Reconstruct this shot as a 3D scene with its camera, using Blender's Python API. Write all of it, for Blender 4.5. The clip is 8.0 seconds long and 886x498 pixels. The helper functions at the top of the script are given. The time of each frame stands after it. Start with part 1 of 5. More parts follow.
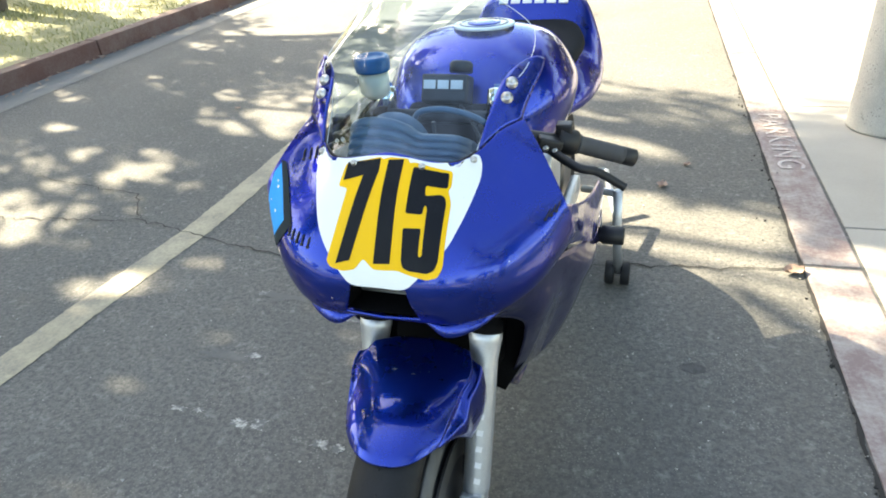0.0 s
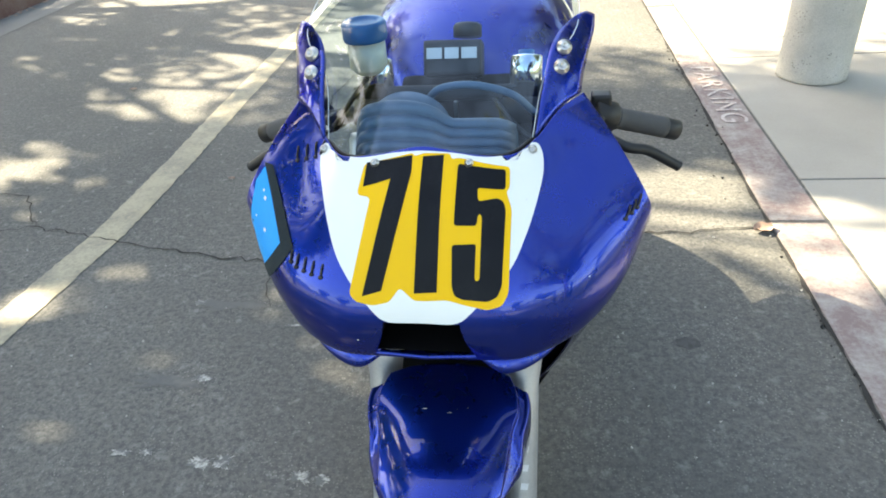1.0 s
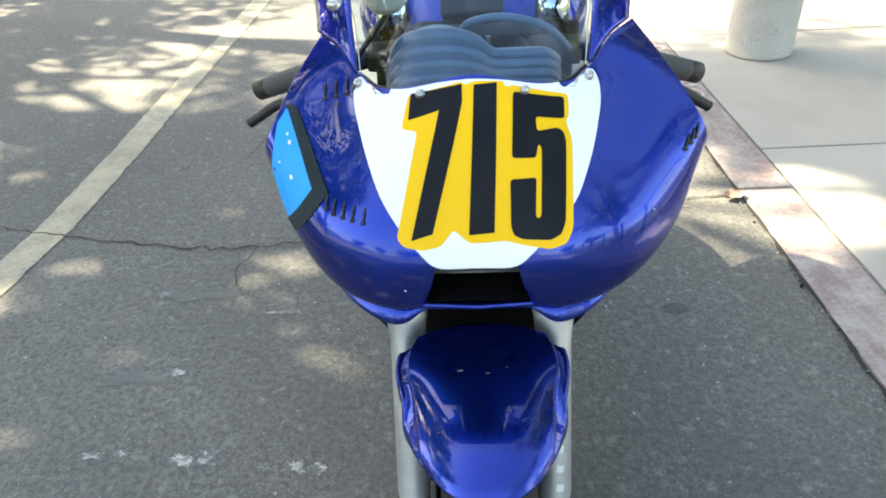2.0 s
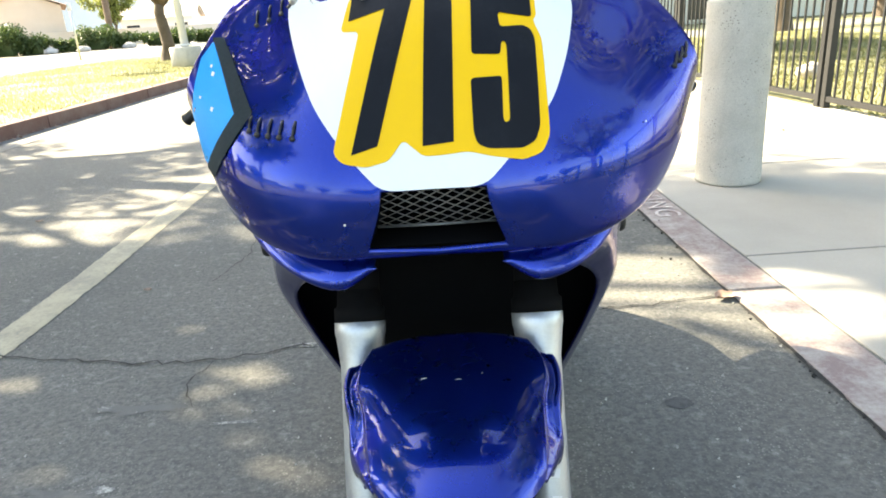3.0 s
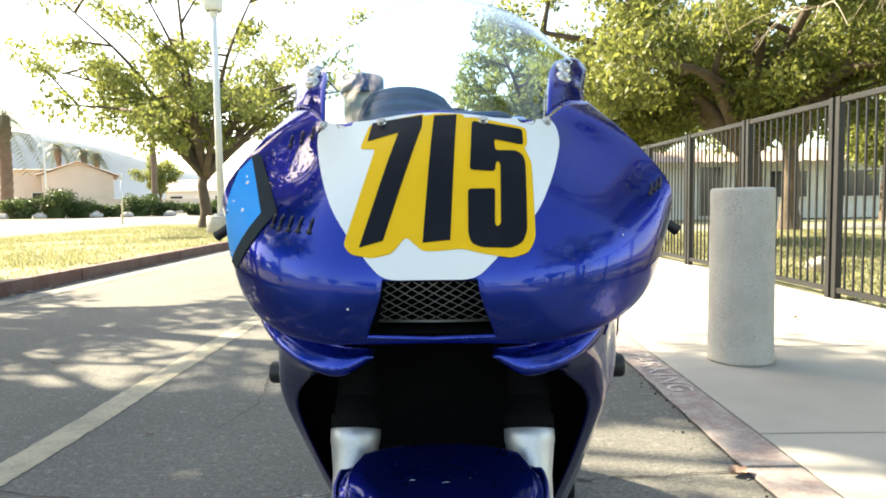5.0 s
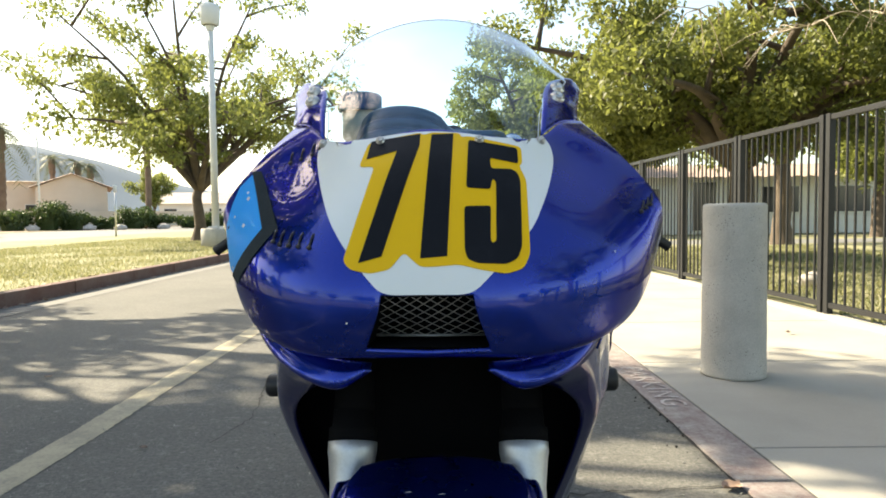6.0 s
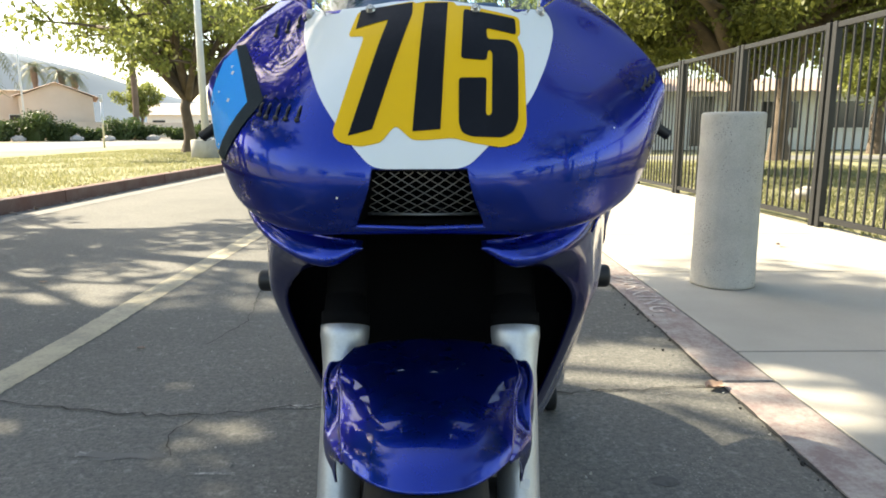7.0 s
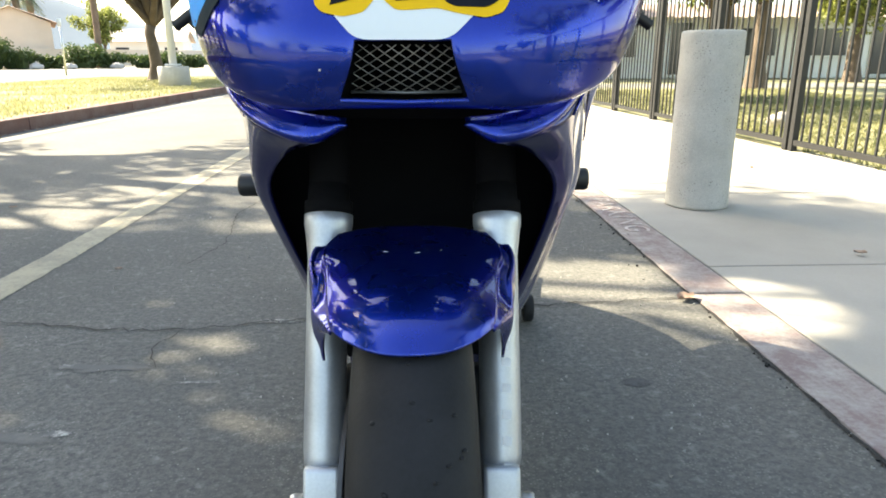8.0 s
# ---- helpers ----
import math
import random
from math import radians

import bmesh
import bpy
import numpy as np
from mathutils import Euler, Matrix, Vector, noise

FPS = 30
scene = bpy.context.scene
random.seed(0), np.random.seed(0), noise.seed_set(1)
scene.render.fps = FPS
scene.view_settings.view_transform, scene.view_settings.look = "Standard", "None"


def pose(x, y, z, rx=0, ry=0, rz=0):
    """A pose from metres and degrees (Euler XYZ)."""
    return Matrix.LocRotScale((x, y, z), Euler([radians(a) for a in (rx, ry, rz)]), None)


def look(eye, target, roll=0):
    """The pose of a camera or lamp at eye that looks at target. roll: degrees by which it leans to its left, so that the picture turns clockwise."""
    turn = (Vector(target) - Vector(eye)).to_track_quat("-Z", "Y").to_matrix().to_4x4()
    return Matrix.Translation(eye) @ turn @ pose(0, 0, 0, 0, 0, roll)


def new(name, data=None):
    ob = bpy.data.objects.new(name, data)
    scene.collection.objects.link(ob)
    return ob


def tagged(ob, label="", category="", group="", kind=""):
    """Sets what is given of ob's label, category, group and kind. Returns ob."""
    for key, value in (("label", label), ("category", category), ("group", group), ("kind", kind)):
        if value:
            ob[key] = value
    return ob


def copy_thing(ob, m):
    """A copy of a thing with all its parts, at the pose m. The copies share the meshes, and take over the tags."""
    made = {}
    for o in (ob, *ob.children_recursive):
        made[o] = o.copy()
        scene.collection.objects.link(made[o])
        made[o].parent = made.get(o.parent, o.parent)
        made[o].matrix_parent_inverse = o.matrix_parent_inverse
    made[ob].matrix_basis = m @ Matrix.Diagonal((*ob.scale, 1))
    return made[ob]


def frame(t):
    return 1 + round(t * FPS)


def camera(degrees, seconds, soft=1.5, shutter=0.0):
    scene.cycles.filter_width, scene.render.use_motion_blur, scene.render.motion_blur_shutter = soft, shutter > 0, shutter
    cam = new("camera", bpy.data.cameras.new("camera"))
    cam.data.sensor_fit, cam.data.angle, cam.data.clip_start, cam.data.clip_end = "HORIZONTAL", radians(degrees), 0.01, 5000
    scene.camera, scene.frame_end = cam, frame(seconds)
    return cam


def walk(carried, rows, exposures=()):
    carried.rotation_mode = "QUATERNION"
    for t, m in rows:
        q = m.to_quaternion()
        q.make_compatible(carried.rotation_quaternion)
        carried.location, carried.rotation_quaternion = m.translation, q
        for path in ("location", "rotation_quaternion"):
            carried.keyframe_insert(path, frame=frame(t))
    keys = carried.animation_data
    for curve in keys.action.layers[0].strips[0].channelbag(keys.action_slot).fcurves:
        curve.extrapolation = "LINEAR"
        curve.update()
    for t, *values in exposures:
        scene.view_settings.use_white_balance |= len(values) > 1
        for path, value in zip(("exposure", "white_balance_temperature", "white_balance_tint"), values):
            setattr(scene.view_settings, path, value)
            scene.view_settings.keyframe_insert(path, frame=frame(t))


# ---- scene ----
LENS = 67.6
cam = camera(LENS, 8.0, soft=1.8)
PATH = [
    (0, (0.344, -0.809, 1.381), (-0.178, 0.837, 0.373), -4.8),
    (0.5, (0.244, -0.659, 1.354), (-0.266, 0.976, 0.322), -7.8),
    (1, (0.116, -0.627, 1.334), (-0.134, 1.017, 0.222), -4.8),
    (1.2, (0.048, -0.634, 1.323), (-0.12, 1.003, 0.187), -3.8),
    (2.3, (-0.016, -0.602, 1.203), (-0.04, 1.057, 0.086), -2.6),
    (2.5, (-0.007, -0.594, 1.153), (0.012, 1.123, 0.127), -1.6),
    (3, (-0.001, -0.595, 0.977), (0.001, 1.291, 0.311), -3.9),
    (3.5, (0.028, -0.626, 0.905), (-0.014, 1.336, 0.519), -3.6),
    (4, (0.032, -0.646, 0.892), (-0.03, 1.327, 0.569), -1.9),
    (4.5, (0.021, -0.665, 0.906), (-0.017, 1.319, 0.653), -0.9),
    (5, (0.016, -0.67, 0.912), (-0.01, 1.325, 0.77), -0.9),
    (5.2, (0.012, -0.673, 0.918), (-0.013, 1.325, 0.84), -0.8),
    (6.3, (0.014, -0.688, 0.911), (0.014, 1.307, 0.773), -0.5),
    (6.5, (0.014, -0.68, 0.899), (0.018, 1.309, 0.695), -0.3),
    (7, (0.014, -0.674, 0.875), (0.023, 1.294, 0.52), -0.2),
    (7.5, (0.017, -0.674, 0.848), (0.046, 1.263, 0.352), 0.3),
    (8, (0.006, -0.695, 0.822), (0.083, 1.225, 0.268), -0.1),
]
walk(cam, [(t, look(eye, target, roll)) for t, eye, target, roll in PATH],
     [(t, stops, white, 5) for t, stops, white in (
         (0.0, 2.53, 8200), (0.5, 2.35, 8200), (1.0, 2.46, 8200), (2.5, 2.64, 8300), (3.5, 2.67, 8250), (4.5, 2.48, 8250), (5.0, 2.12, 8200), (6.5, 1.49, 8200), (7.0, 1.79, 7950), (7.5, 2.1, 7900), (8.0, 2.31, 8000))])

# ---- daylight: sun ahead on the far side of the lot, behind the verge trees ----
SUN_ELEV, SUN_AZ = 38.5, 61.4     # degrees; azimuth turned from +y towards -x
sun_way = Vector((-math.sin(radians(SUN_AZ)) * math.cos(radians(SUN_ELEV)),
                  math.cos(radians(SUN_AZ)) * math.cos(radians(SUN_ELEV)), math.sin(radians(SUN_ELEV))))
world = bpy.data.worlds.new("daylight")
scene.world = world
world.use_nodes = True
wn = world.node_tree
sky = wn.nodes.new("ShaderNodeTexSky")
sky.sky_type, sky.sun_disc = 'NISHITA', False
sky.sun_elevation, sky.sun_rotation = radians(SUN_ELEV), radians(-SUN_AZ)
sky.air_density, sky.dust_density, sky.ozone_density = 0.9, 1.3, 0.9
wn.nodes["Background"].inputs["Strength"].default_value = 0.15
wn.links.new(sky.outputs["Color"], wn.nodes["Background"].inputs["Color"])
sun_data = bpy.data.lights.new("sun", 'SUN')
sun_data.energy, sun_data.angle, sun_data.color = 5.0, radians(0.53), (1.0, 0.95, 0.86)
sun = new("sun", sun_data)
sun.matrix_world = look(sun_way * 60, (0, 0, 0))

# ---- materials ----
def shader(name, rough=0.5, metal=0.0):
    m = bpy.data.materials.new(name)
    m.use_nodes = True
    nt = m.node_tree
    p = nt.nodes["Principled BSDF"]
    p.inputs["Roughness"].default_value, p.inputs["Metallic"].default_value = rough, metal
    return m, nt, p


def node(nt, kind, **inputs):
    n = nt.nodes.new(kind)
    for k, v in inputs.items():
        n.inputs[k.replace("_", " ")].default_value = v
    return n


def coords(nt, where="Object"):
    return nt.nodes.new("ShaderNodeTexCoord").outputs[where]


def noise_fac(nt, scale, detail=4.0, rough=0.55, where="Object", stretch=None):
    n = node(nt, "ShaderNodeTexNoise", Scale=scale, Detail=detail, Roughness=rough)
    co = coords(nt, where)
    if stretch:
        mp = nt.nodes.new("ShaderNodeMapping")
        mp.inputs["Scale"].default_value = stretch
        nt.links.new(co, mp.inputs["Vector"])
        co = mp.outputs["Vector"]
    nt.links.new(co, n.inputs["Vector"])
    return n.outputs["Fac"]


def ramp(nt, fac, lo, hi, a=0.0, b=1.0):
    r = nt.nodes.new("ShaderNodeMapRange")
    r.inputs["From Min"].default_value, r.inputs["From Max"].default_value = lo, hi
    r.inputs["To Min"].default_value, r.inputs["To Max"].default_value = a, b
    nt.links.new(fac, r.inputs["Value"])
    return r.outputs["Result"]


def mix(nt, fac, a, b):
    n = nt.nodes.new("ShaderNodeMix")
    n.data_type = 'RGBA'
    for sock, v in ((n.inputs["Factor"], fac), (n.inputs["A"], a), (n.inputs["B"], b)):
        if isinstance(v, (int, float)):
            sock.default_value = v
        elif isinstance(v, tuple):
            sock.default_value = (*v, 1.0)
        else:
            nt.links.new(v, sock)
    return n.outputs["Result"]


def maths(nt, op, a, b):
    n = nt.nodes.new("ShaderNodeMath")
    n.operation = op
    for sock, v in zip(n.inputs, (a, b)):
        if isinstance(v, (int, float)):
            sock.default_value = v
        else:
            nt.links.new(v, sock)
    return n.outputs[0]


def bump(nt, p, height, strength, distance=0.002):
    b = nt.nodes.new("ShaderNodeBump")
    b.inputs["Strength"].default_value, b.inputs["Distance"].default_value = strength, distance
    nt.links.new(height, b.inputs["Height"])
    nt.links.new(b.outputs["Normal"], p.inputs["Normal"])


def two_scale(name, dark, light, coarse, fine, rough=0.6, metal=0.0, bumps=0.0, dist=0.002, fine_mix=0.4, where="Object"):
    """A surface with broad stains and fine grain between two colours."""
    m, nt, p = shader(name, rough, metal)
    a, b = noise_fac(nt, coarse, where=where), noise_fac(nt, fine, 3.0, 0.7, where=where)
    f = maths(nt, 'ADD', maths(nt, 'MULTIPLY', ramp(nt, a, 0.3, 0.7), 1 - fine_mix), maths(nt, 'MULTIPLY', ramp(nt, b, 0.25, 0.75), fine_mix))
    nt.links.new(mix(nt, f, dark, light), p.inputs["Base Color"])
    if bumps:
        bump(nt, p, b, bumps, dist)
    return m


def paint(name, colour, metal=0.35, rough=0.35, coat=1.0, flake=0.25, spec=0.5):
    """Sprayed bodywork: colour with a trace of flake, a few scuffs, clear coat on top."""
    m, nt, p = shader(name, rough, metal)
    f = noise_fac(nt, 900, 2.0, 0.8)
    scuff = noise_fac(nt, 14, 6.0, 0.65)
    dark = tuple(c * (1 - flake) for c in colour)
    dust = maths(nt, 'MULTIPLY', ramp(nt, noise_fac(nt, 26, 6.0, 0.7, stretch=(1, 1, 0.45)), 0.48, 0.78, 0.0, 0.035), ramp(nt, noise_fac(nt, 260, 3.0, 0.7), 0.35, 0.65, 0.3, 1.0))
    nt.links.new(mix(nt, dust, mix(nt, f, dark, colour), (0.26, 0.28, 0.33)), p.inputs["Base Color"])
    nt.links.new(ramp(nt, scuff, 0.45, 0.8, rough, rough + 0.2), p.inputs["Roughness"])
    p.inputs["Coat Weight"].default_value = coat
    p.inputs["Specular IOR Level"].default_value = spec
    if metal > 0.5:
        p.inputs["Specular Tint"].default_value = (0.015, 0.07, 0.55, 1.0)
    p.inputs["Coat IOR"].default_value = 1.45
    nt.links.new(ramp(nt, scuff, 0.48, 0.75, 0.015, 0.16), p.inputs["Coat Roughness"])
    wave = maths(nt, 'ADD', noise_fac(nt, 3.0, 2.0), maths(nt, 'MULTIPLY', noise_fac(nt, 42, 3.0), 0.015))
    bump(nt, p, wave, 0.03, 0.01)
    return m


BLUE = paint("blue_metallic_paint", (0.001, 0.03, 0.32), metal=0.88, rough=0.27, coat=1.0)
# darker copy of BLUE; puts the lower fairing's shade into the colour
DARKER_BLUE = paint("darker_blue_paint", (0.004, 0.008, 0.1), metal=0.8, rough=0.28, coat=1.0)
WHITE = paint("white_gelcoat", (0.78, 0.8, 0.78), metal=0.0, rough=0.35, coat=0.6, flake=0.03)
YELLOW = paint("yellow_vinyl", (0.88, 0.5, 0.004), metal=0.0, rough=0.45, coat=0.06, flake=0.05, spec=0.25)
BLACK_VINYL = paint("black_vinyl", (0.006, 0.007, 0.01), metal=0.0, rough=0.4, coat=0.02, spec=0.14)
TAPE_BLUE = paint("light_blue_tape", (0.0, 0.36, 0.9), metal=0.0, rough=0.5, coat=0.03, spec=0.1)
TAPE_GREY = two_scale("grey_cloth_tape", (0.012, 0.018, 0.022), (0.03, 0.042, 0.048), 12, 300, 0.55, bumps=0.2, dist=0.001)
TAPE_GREY.node_tree.nodes["Principled BSDF"].inputs["Specular IOR Level"].default_value = 0.12
TAPE_GREY.node_tree.nodes["Principled BSDF"].inputs["Roughness"].default_value = 0.8
ALU = two_scale("silver_fork_alloy", (0.42, 0.44, 0.46), (0.62, 0.64, 0.66), 12, 260, 0.42, 0.75, 0.08, 0.001)
STEEL = two_scale("zinc_steel", (0.45, 0.45, 0.44), (0.65, 0.65, 0.64), 30, 400, 0.3, 0.95)
CHROME = two_scale("polished_alloy", (0.75, 0.76, 0.78), (0.85, 0.86, 0.88), 20, 300, 0.12, 1.0)
RUBBER = two_scale("slick_tyre_rubber", (0.006, 0.0062, 0.007), (0.017, 0.0175, 0.019), 14, 220, 0.6, bumps=0.25, dist=0.0015)
RUBBER.node_tree.nodes["Principled BSDF"].inputs["Specular IOR Level"].default_value = 0.28
DISC = two_scale("heat_darkened_steel", (0.06, 0.058, 0.055), (0.13, 0.125, 0.12), 20, 300, 0.45, 0.8)
FADED = two_scale("faded_pale_lettering", (0.66, 0.67, 0.68), (0.8, 0.81, 0.82), 60, 300, 0.6)
BLACK = two_scale("black_plastic", (0.006, 0.006, 0.007), (0.014, 0.014, 0.015), 12, 240, 0.5, bumps=0.1, dist=0.001)
# near-black with hardly any gloss: the recesses' shade is in this colour
DULL = two_scale("cavity_shade_black", (0.0035, 0.0035, 0.004), (0.007, 0.007, 0.0075), 8, 150, 0.9)
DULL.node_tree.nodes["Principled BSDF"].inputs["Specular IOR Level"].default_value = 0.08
GRIP = two_scale("grey_rubber_grip", (0.045, 0.045, 0.047), (0.07, 0.07, 0.072), 20, 500, 0.75, bumps=0.4, dist=0.001)
SEAT = two_scale("black_seat_foam", (0.008, 0.009, 0.011), (0.018, 0.02, 0.024), 10, 300, 0.8, bumps=0.3)
SEAT.node_tree.nodes["Principled BSDF"].inputs["Specular IOR Level"].default_value = 0.15
# bluish sky reflection of the screen is put into this dash colour
DASH = two_scale("sky_tinted_dash", (0.045, 0.1, 0.165), (0.08, 0.155, 0.24), 9, 200, 0.4)
CAP_BLUE = paint("blue_cap_plastic", (0.015, 0.16, 0.4), metal=0.0, rough=0.4, coat=0.2)
FLUID = two_scale("cloudy_reservoir_plastic", (0.6, 0.55, 0.42), (0.75, 0.72, 0.6), 20, 200, 0.35)
STITCH = two_scale("black_cable_tie", (0.006, 0.006, 0.007), (0.012, 0.012, 0.013), 30, 300, 0.4)
LETTER = two_scale("pale_lettering", (0.6, 0.6, 0.6), (0.8, 0.8, 0.8), 30, 300, 0.5)
MESH_WIRE = two_scale("grille_wire", (0.2, 0.2, 0.2), (0.4, 0.4, 0.39), 40, 300, 0.4, 0.6)
GOLD = two_scale("worn_bronze_rim", (0.05, 0.05, 0.052), (0.09, 0.09, 0.09), 20, 200, 0.4, 0.6)

# pale colour that paints the highlight along the screen's clear edge
SCREEN_EDGE = paint("acrylic_edge_highlight", (0.6, 0.66, 0.68), metal=0.0, rough=0.2, coat=0.8, flake=0.05)

# clear screen
SCREEN, nt, p = shader("clear_acrylic", 0.02)
nt.nodes.remove(p)
glass, clear, fres = nt.nodes.new("ShaderNodeBsdfGlossy"), nt.nodes.new("ShaderNodeBsdfTransparent"), nt.nodes.new("ShaderNodeFresnel")
glass.inputs["Roughness"].default_value = 0.03
clear.inputs["Color"].default_value = (0.7, 0.85, 0.95, 1)
fres.inputs["IOR"].default_value = 1.4
both = nt.nodes.new("ShaderNodeMixShader")
haze = ramp(nt, noise_fac(nt, 26, 5.0, 0.7, stretch=(1, 1, 0.15)), 0.45, 0.85, 0.01, 0.13)
nt.links.new(maths(nt, 'ADD', maths(nt, 'MULTIPLY', fres.outputs[0], 1.5), haze), both.inputs[0])
nt.links.new(clear.outputs[0], both.inputs[1])
nt.links.new(glass.outputs[0], both.inputs[2])
nt.links.new(both.outputs[0], nt.nodes["Material Output"].inputs["Surface"])

# asphalt: binder, stones, broad grey wear
ASPHALT, nt, p = shader("old_asphalt", 0.9)
stones = node(nt, "ShaderNodeTexVoronoi", Scale=110.0, Randomness=1.0)
nt.links.new(coords(nt), stones.inputs["Vector"])
wear, stain, fine = noise_fac(nt, 0.7, 6.0, 0.6), noise_fac(nt, 3.2, 6.0, 0.65), noise_fac(nt, 60, 4.0, 0.75)
base = mix(nt, ramp(nt, wear, 0.3, 0.72), (0.102, 0.098, 0.09), (0.184, 0.173, 0.154))
base = mix(nt, ramp(nt, stain, 0.58, 0.8, 0, 0.55), base, (0.27, 0.256, 0.228))
base = mix(nt, ramp(nt, fine, 0.4, 0.62, 0.0, 0.8), base, (0.062, 0.065, 0.06))
base = mix(nt, ramp(nt, noise_fac(nt, 24, 5.0, 0.7), 0.55, 0.72, 0.0, 0.6), base, (0.27, 0.263, 0.243))
bare = ramp(nt, noise_fac(nt, 5.0, 5.0, 0.7), 0.42, 0.62, 0.1, 0.6)
base = mix(nt, maths(nt, 'MULTIPLY', ramp(nt, stones.outputs["Distance"], 0.08, 0.34, 0.8, 0.0), bare), base, (0.4, 0.385, 0.345))
nt.links.new(base, p.inputs["Base Color"])
bump(nt, p, maths(nt, 'ADD', fine, maths(nt, 'MULTIPLY', stones.outputs["Distance"], -0.35)), 0.8, 0.003)

GRIT = two_scale("loose_grit", (0.05, 0.05, 0.048), (0.6, 0.58, 0.52), 9, 60, 0.9)
TAR = two_scale("old_tar", (0.035, 0.034, 0.033), (0.1, 0.098, 0.092), 45, 200, 0.8, bumps=0.5)
CRACK = two_scale("crack_dirt", (0.015, 0.014, 0.013), (0.04, 0.037, 0.033), 6, 80, 0.95)


def worn_paint(name, colour, under, scale, lo, hi):
    m, nt, p = shader(name, 0.8)
    wear, fine = noise_fac(nt, scale, 8.0, 0.7), noise_fac(nt, 70, 4.0, 0.75)
    f = ramp(nt, maths(nt, 'ADD', maths(nt, 'MULTIPLY', wear, 0.65), maths(nt, 'MULTIPLY', fine, 0.35)), lo, hi)
    shade = mix(nt, ramp(nt, noise_fac(nt, 1.3, 4.0), 0.3, 0.7), tuple(c * 0.8 for c in colour), colour)
    nt.links.new(mix(nt, f, shade, under), p.inputs["Base Color"])
    bump(nt, p, fine, 0.5, 0.003)
    return m


LINE_PAINT = worn_paint("faded_line_paint", (0.44, 0.385, 0.27), (0.17, 0.16, 0.14), 5, 0.44, 0.66)
GHOST_PAINT = worn_paint("ghost_line_paint", (0.155, 0.15, 0.138), (0.115, 0.113, 0.107), 22, 0.4, 0.55)
FLAKED_PAINT = worn_paint("flaked_white_paint", (0.5, 0.485, 0.43), (0.14, 0.139, 0.133), 34, 0.42, 0.52)
KERB_RED = worn_paint("faded_red_kerb_paint", (0.245, 0.18, 0.172), (0.38, 0.35, 0.32), 9, 0.42, 0.64)
KERB_TEXT = worn_paint("faded_white_stencil", (0.62, 0.58, 0.55), (0.33, 0.22, 0.2), 16, 0.42, 0.62)
KERB_DARK = worn_paint("old_red_brown_kerb_paint", (0.13, 0.062, 0.05), (0.2, 0.15, 0.13), 3, 0.45, 0.75)
CONCRETE = two_scale("sidewalk_concrete", (0.305, 0.285, 0.25), (0.415, 0.39, 0.345), 1.4, 120, 0.85, bumps=0.25, dist=0.002, fine_mix=0.3)
BOLLARD, nt, p = shader("bollard_concrete", 0.9)
pits = node(nt, "ShaderNodeTexVoronoi", Scale=70.0, Randomness=1.0)
nt.links.new(coords(nt), pits.inputs["Vector"])
where_pits = noise_fac(nt, 11, 4.0, 0.6)
hole = maths(nt, 'MULTIPLY', ramp(nt, pits.outputs["Distance"], 0.12, 0.3, 1.0, 0.0), ramp(nt, where_pits, 0.52, 0.6))
grit = noise_fac(nt, 150, 4.0, 0.75)
base = mix(nt, ramp(nt, noise_fac(nt, 4, 5.0, 0.65), 0.3, 0.7), (0.45, 0.425, 0.38), (0.6, 0.57, 0.515))
base = mix(nt, ramp(nt, grit, 0.38, 0.66, 0.0, 0.45), base, (0.27, 0.262, 0.24))
base = mix(nt, ramp(nt, noise_fac(nt, 2.2, 5.0, 0.6, stretch=(3, 3, 0.5)), 0.55, 0.75, 0.0, 0.35), base, (0.3, 0.28, 0.24))
nt.links.new(mix(nt, hole, base, (0.2, 0.19, 0.17)), p.inputs["Base Color"])
bump(nt, p, maths(nt, 'SUBTRACT', maths(nt, 'MULTIPLY', grit, 0.5), hole), 0.8, 0.005)
FENCE = two_scale("dark_fence_paint", (0.013, 0.013, 0.0135), (0.026, 0.026, 0.026), 3, 90, 0.45)
FENCE.node_tree.nodes["Principled BSDF"].inputs["Specular IOR Level"].default_value = 0.3
POLE = two_scale("white_pole_paint", (0.6, 0.6, 0.58), (0.75, 0.75, 0.72), 1, 40, 0.5)
BARK = two_scale("grey_brown_bark", (0.06, 0.045, 0.032), (0.16, 0.12, 0.09), 3, 40, 0.9, bumps=0.8, dist=0.02)
PALM_BARK = two_scale("palm_bark", (0.12, 0.075, 0.05), (0.24, 0.16, 0.11), 2, 30, 0.9, bumps=0.8, dist=0.03)
STUCCO = two_scale("beige_stucco", (0.56, 0.45, 0.36), (0.66, 0.55, 0.45), 0.5, 30, 0.9, bumps=0.2)
STUCCO_WHITE = two_scale("pale_stucco", (0.6, 0.6, 0.57), (0.72, 0.72, 0.68), 0.5, 30, 0.9, bumps=0.2)
ROOF = two_scale("clay_roof_tile", (0.34, 0.245, 0.195), (0.48, 0.36, 0.295), 1.5, 12, 0.85)
ROOF_PALE = two_scale("sun_bleached_roof_tile", (0.42, 0.34, 0.29), (0.58, 0.5, 0.44), 1.5, 12, 0.85)
SHADE_GLASS = two_scale("dark_window_glass", (0.02, 0.022, 0.025), (0.04, 0.045, 0.05), 1, 10, 0.1)
STREET = two_scale("pale_street", (0.155, 0.152, 0.145), (0.21, 0.205, 0.195), 0.2, 30, 0.9)
DIRT = two_scale("dry_earth", (0.22, 0.17, 0.11), (0.34, 0.27, 0.18), 0.3, 15, 0.95)
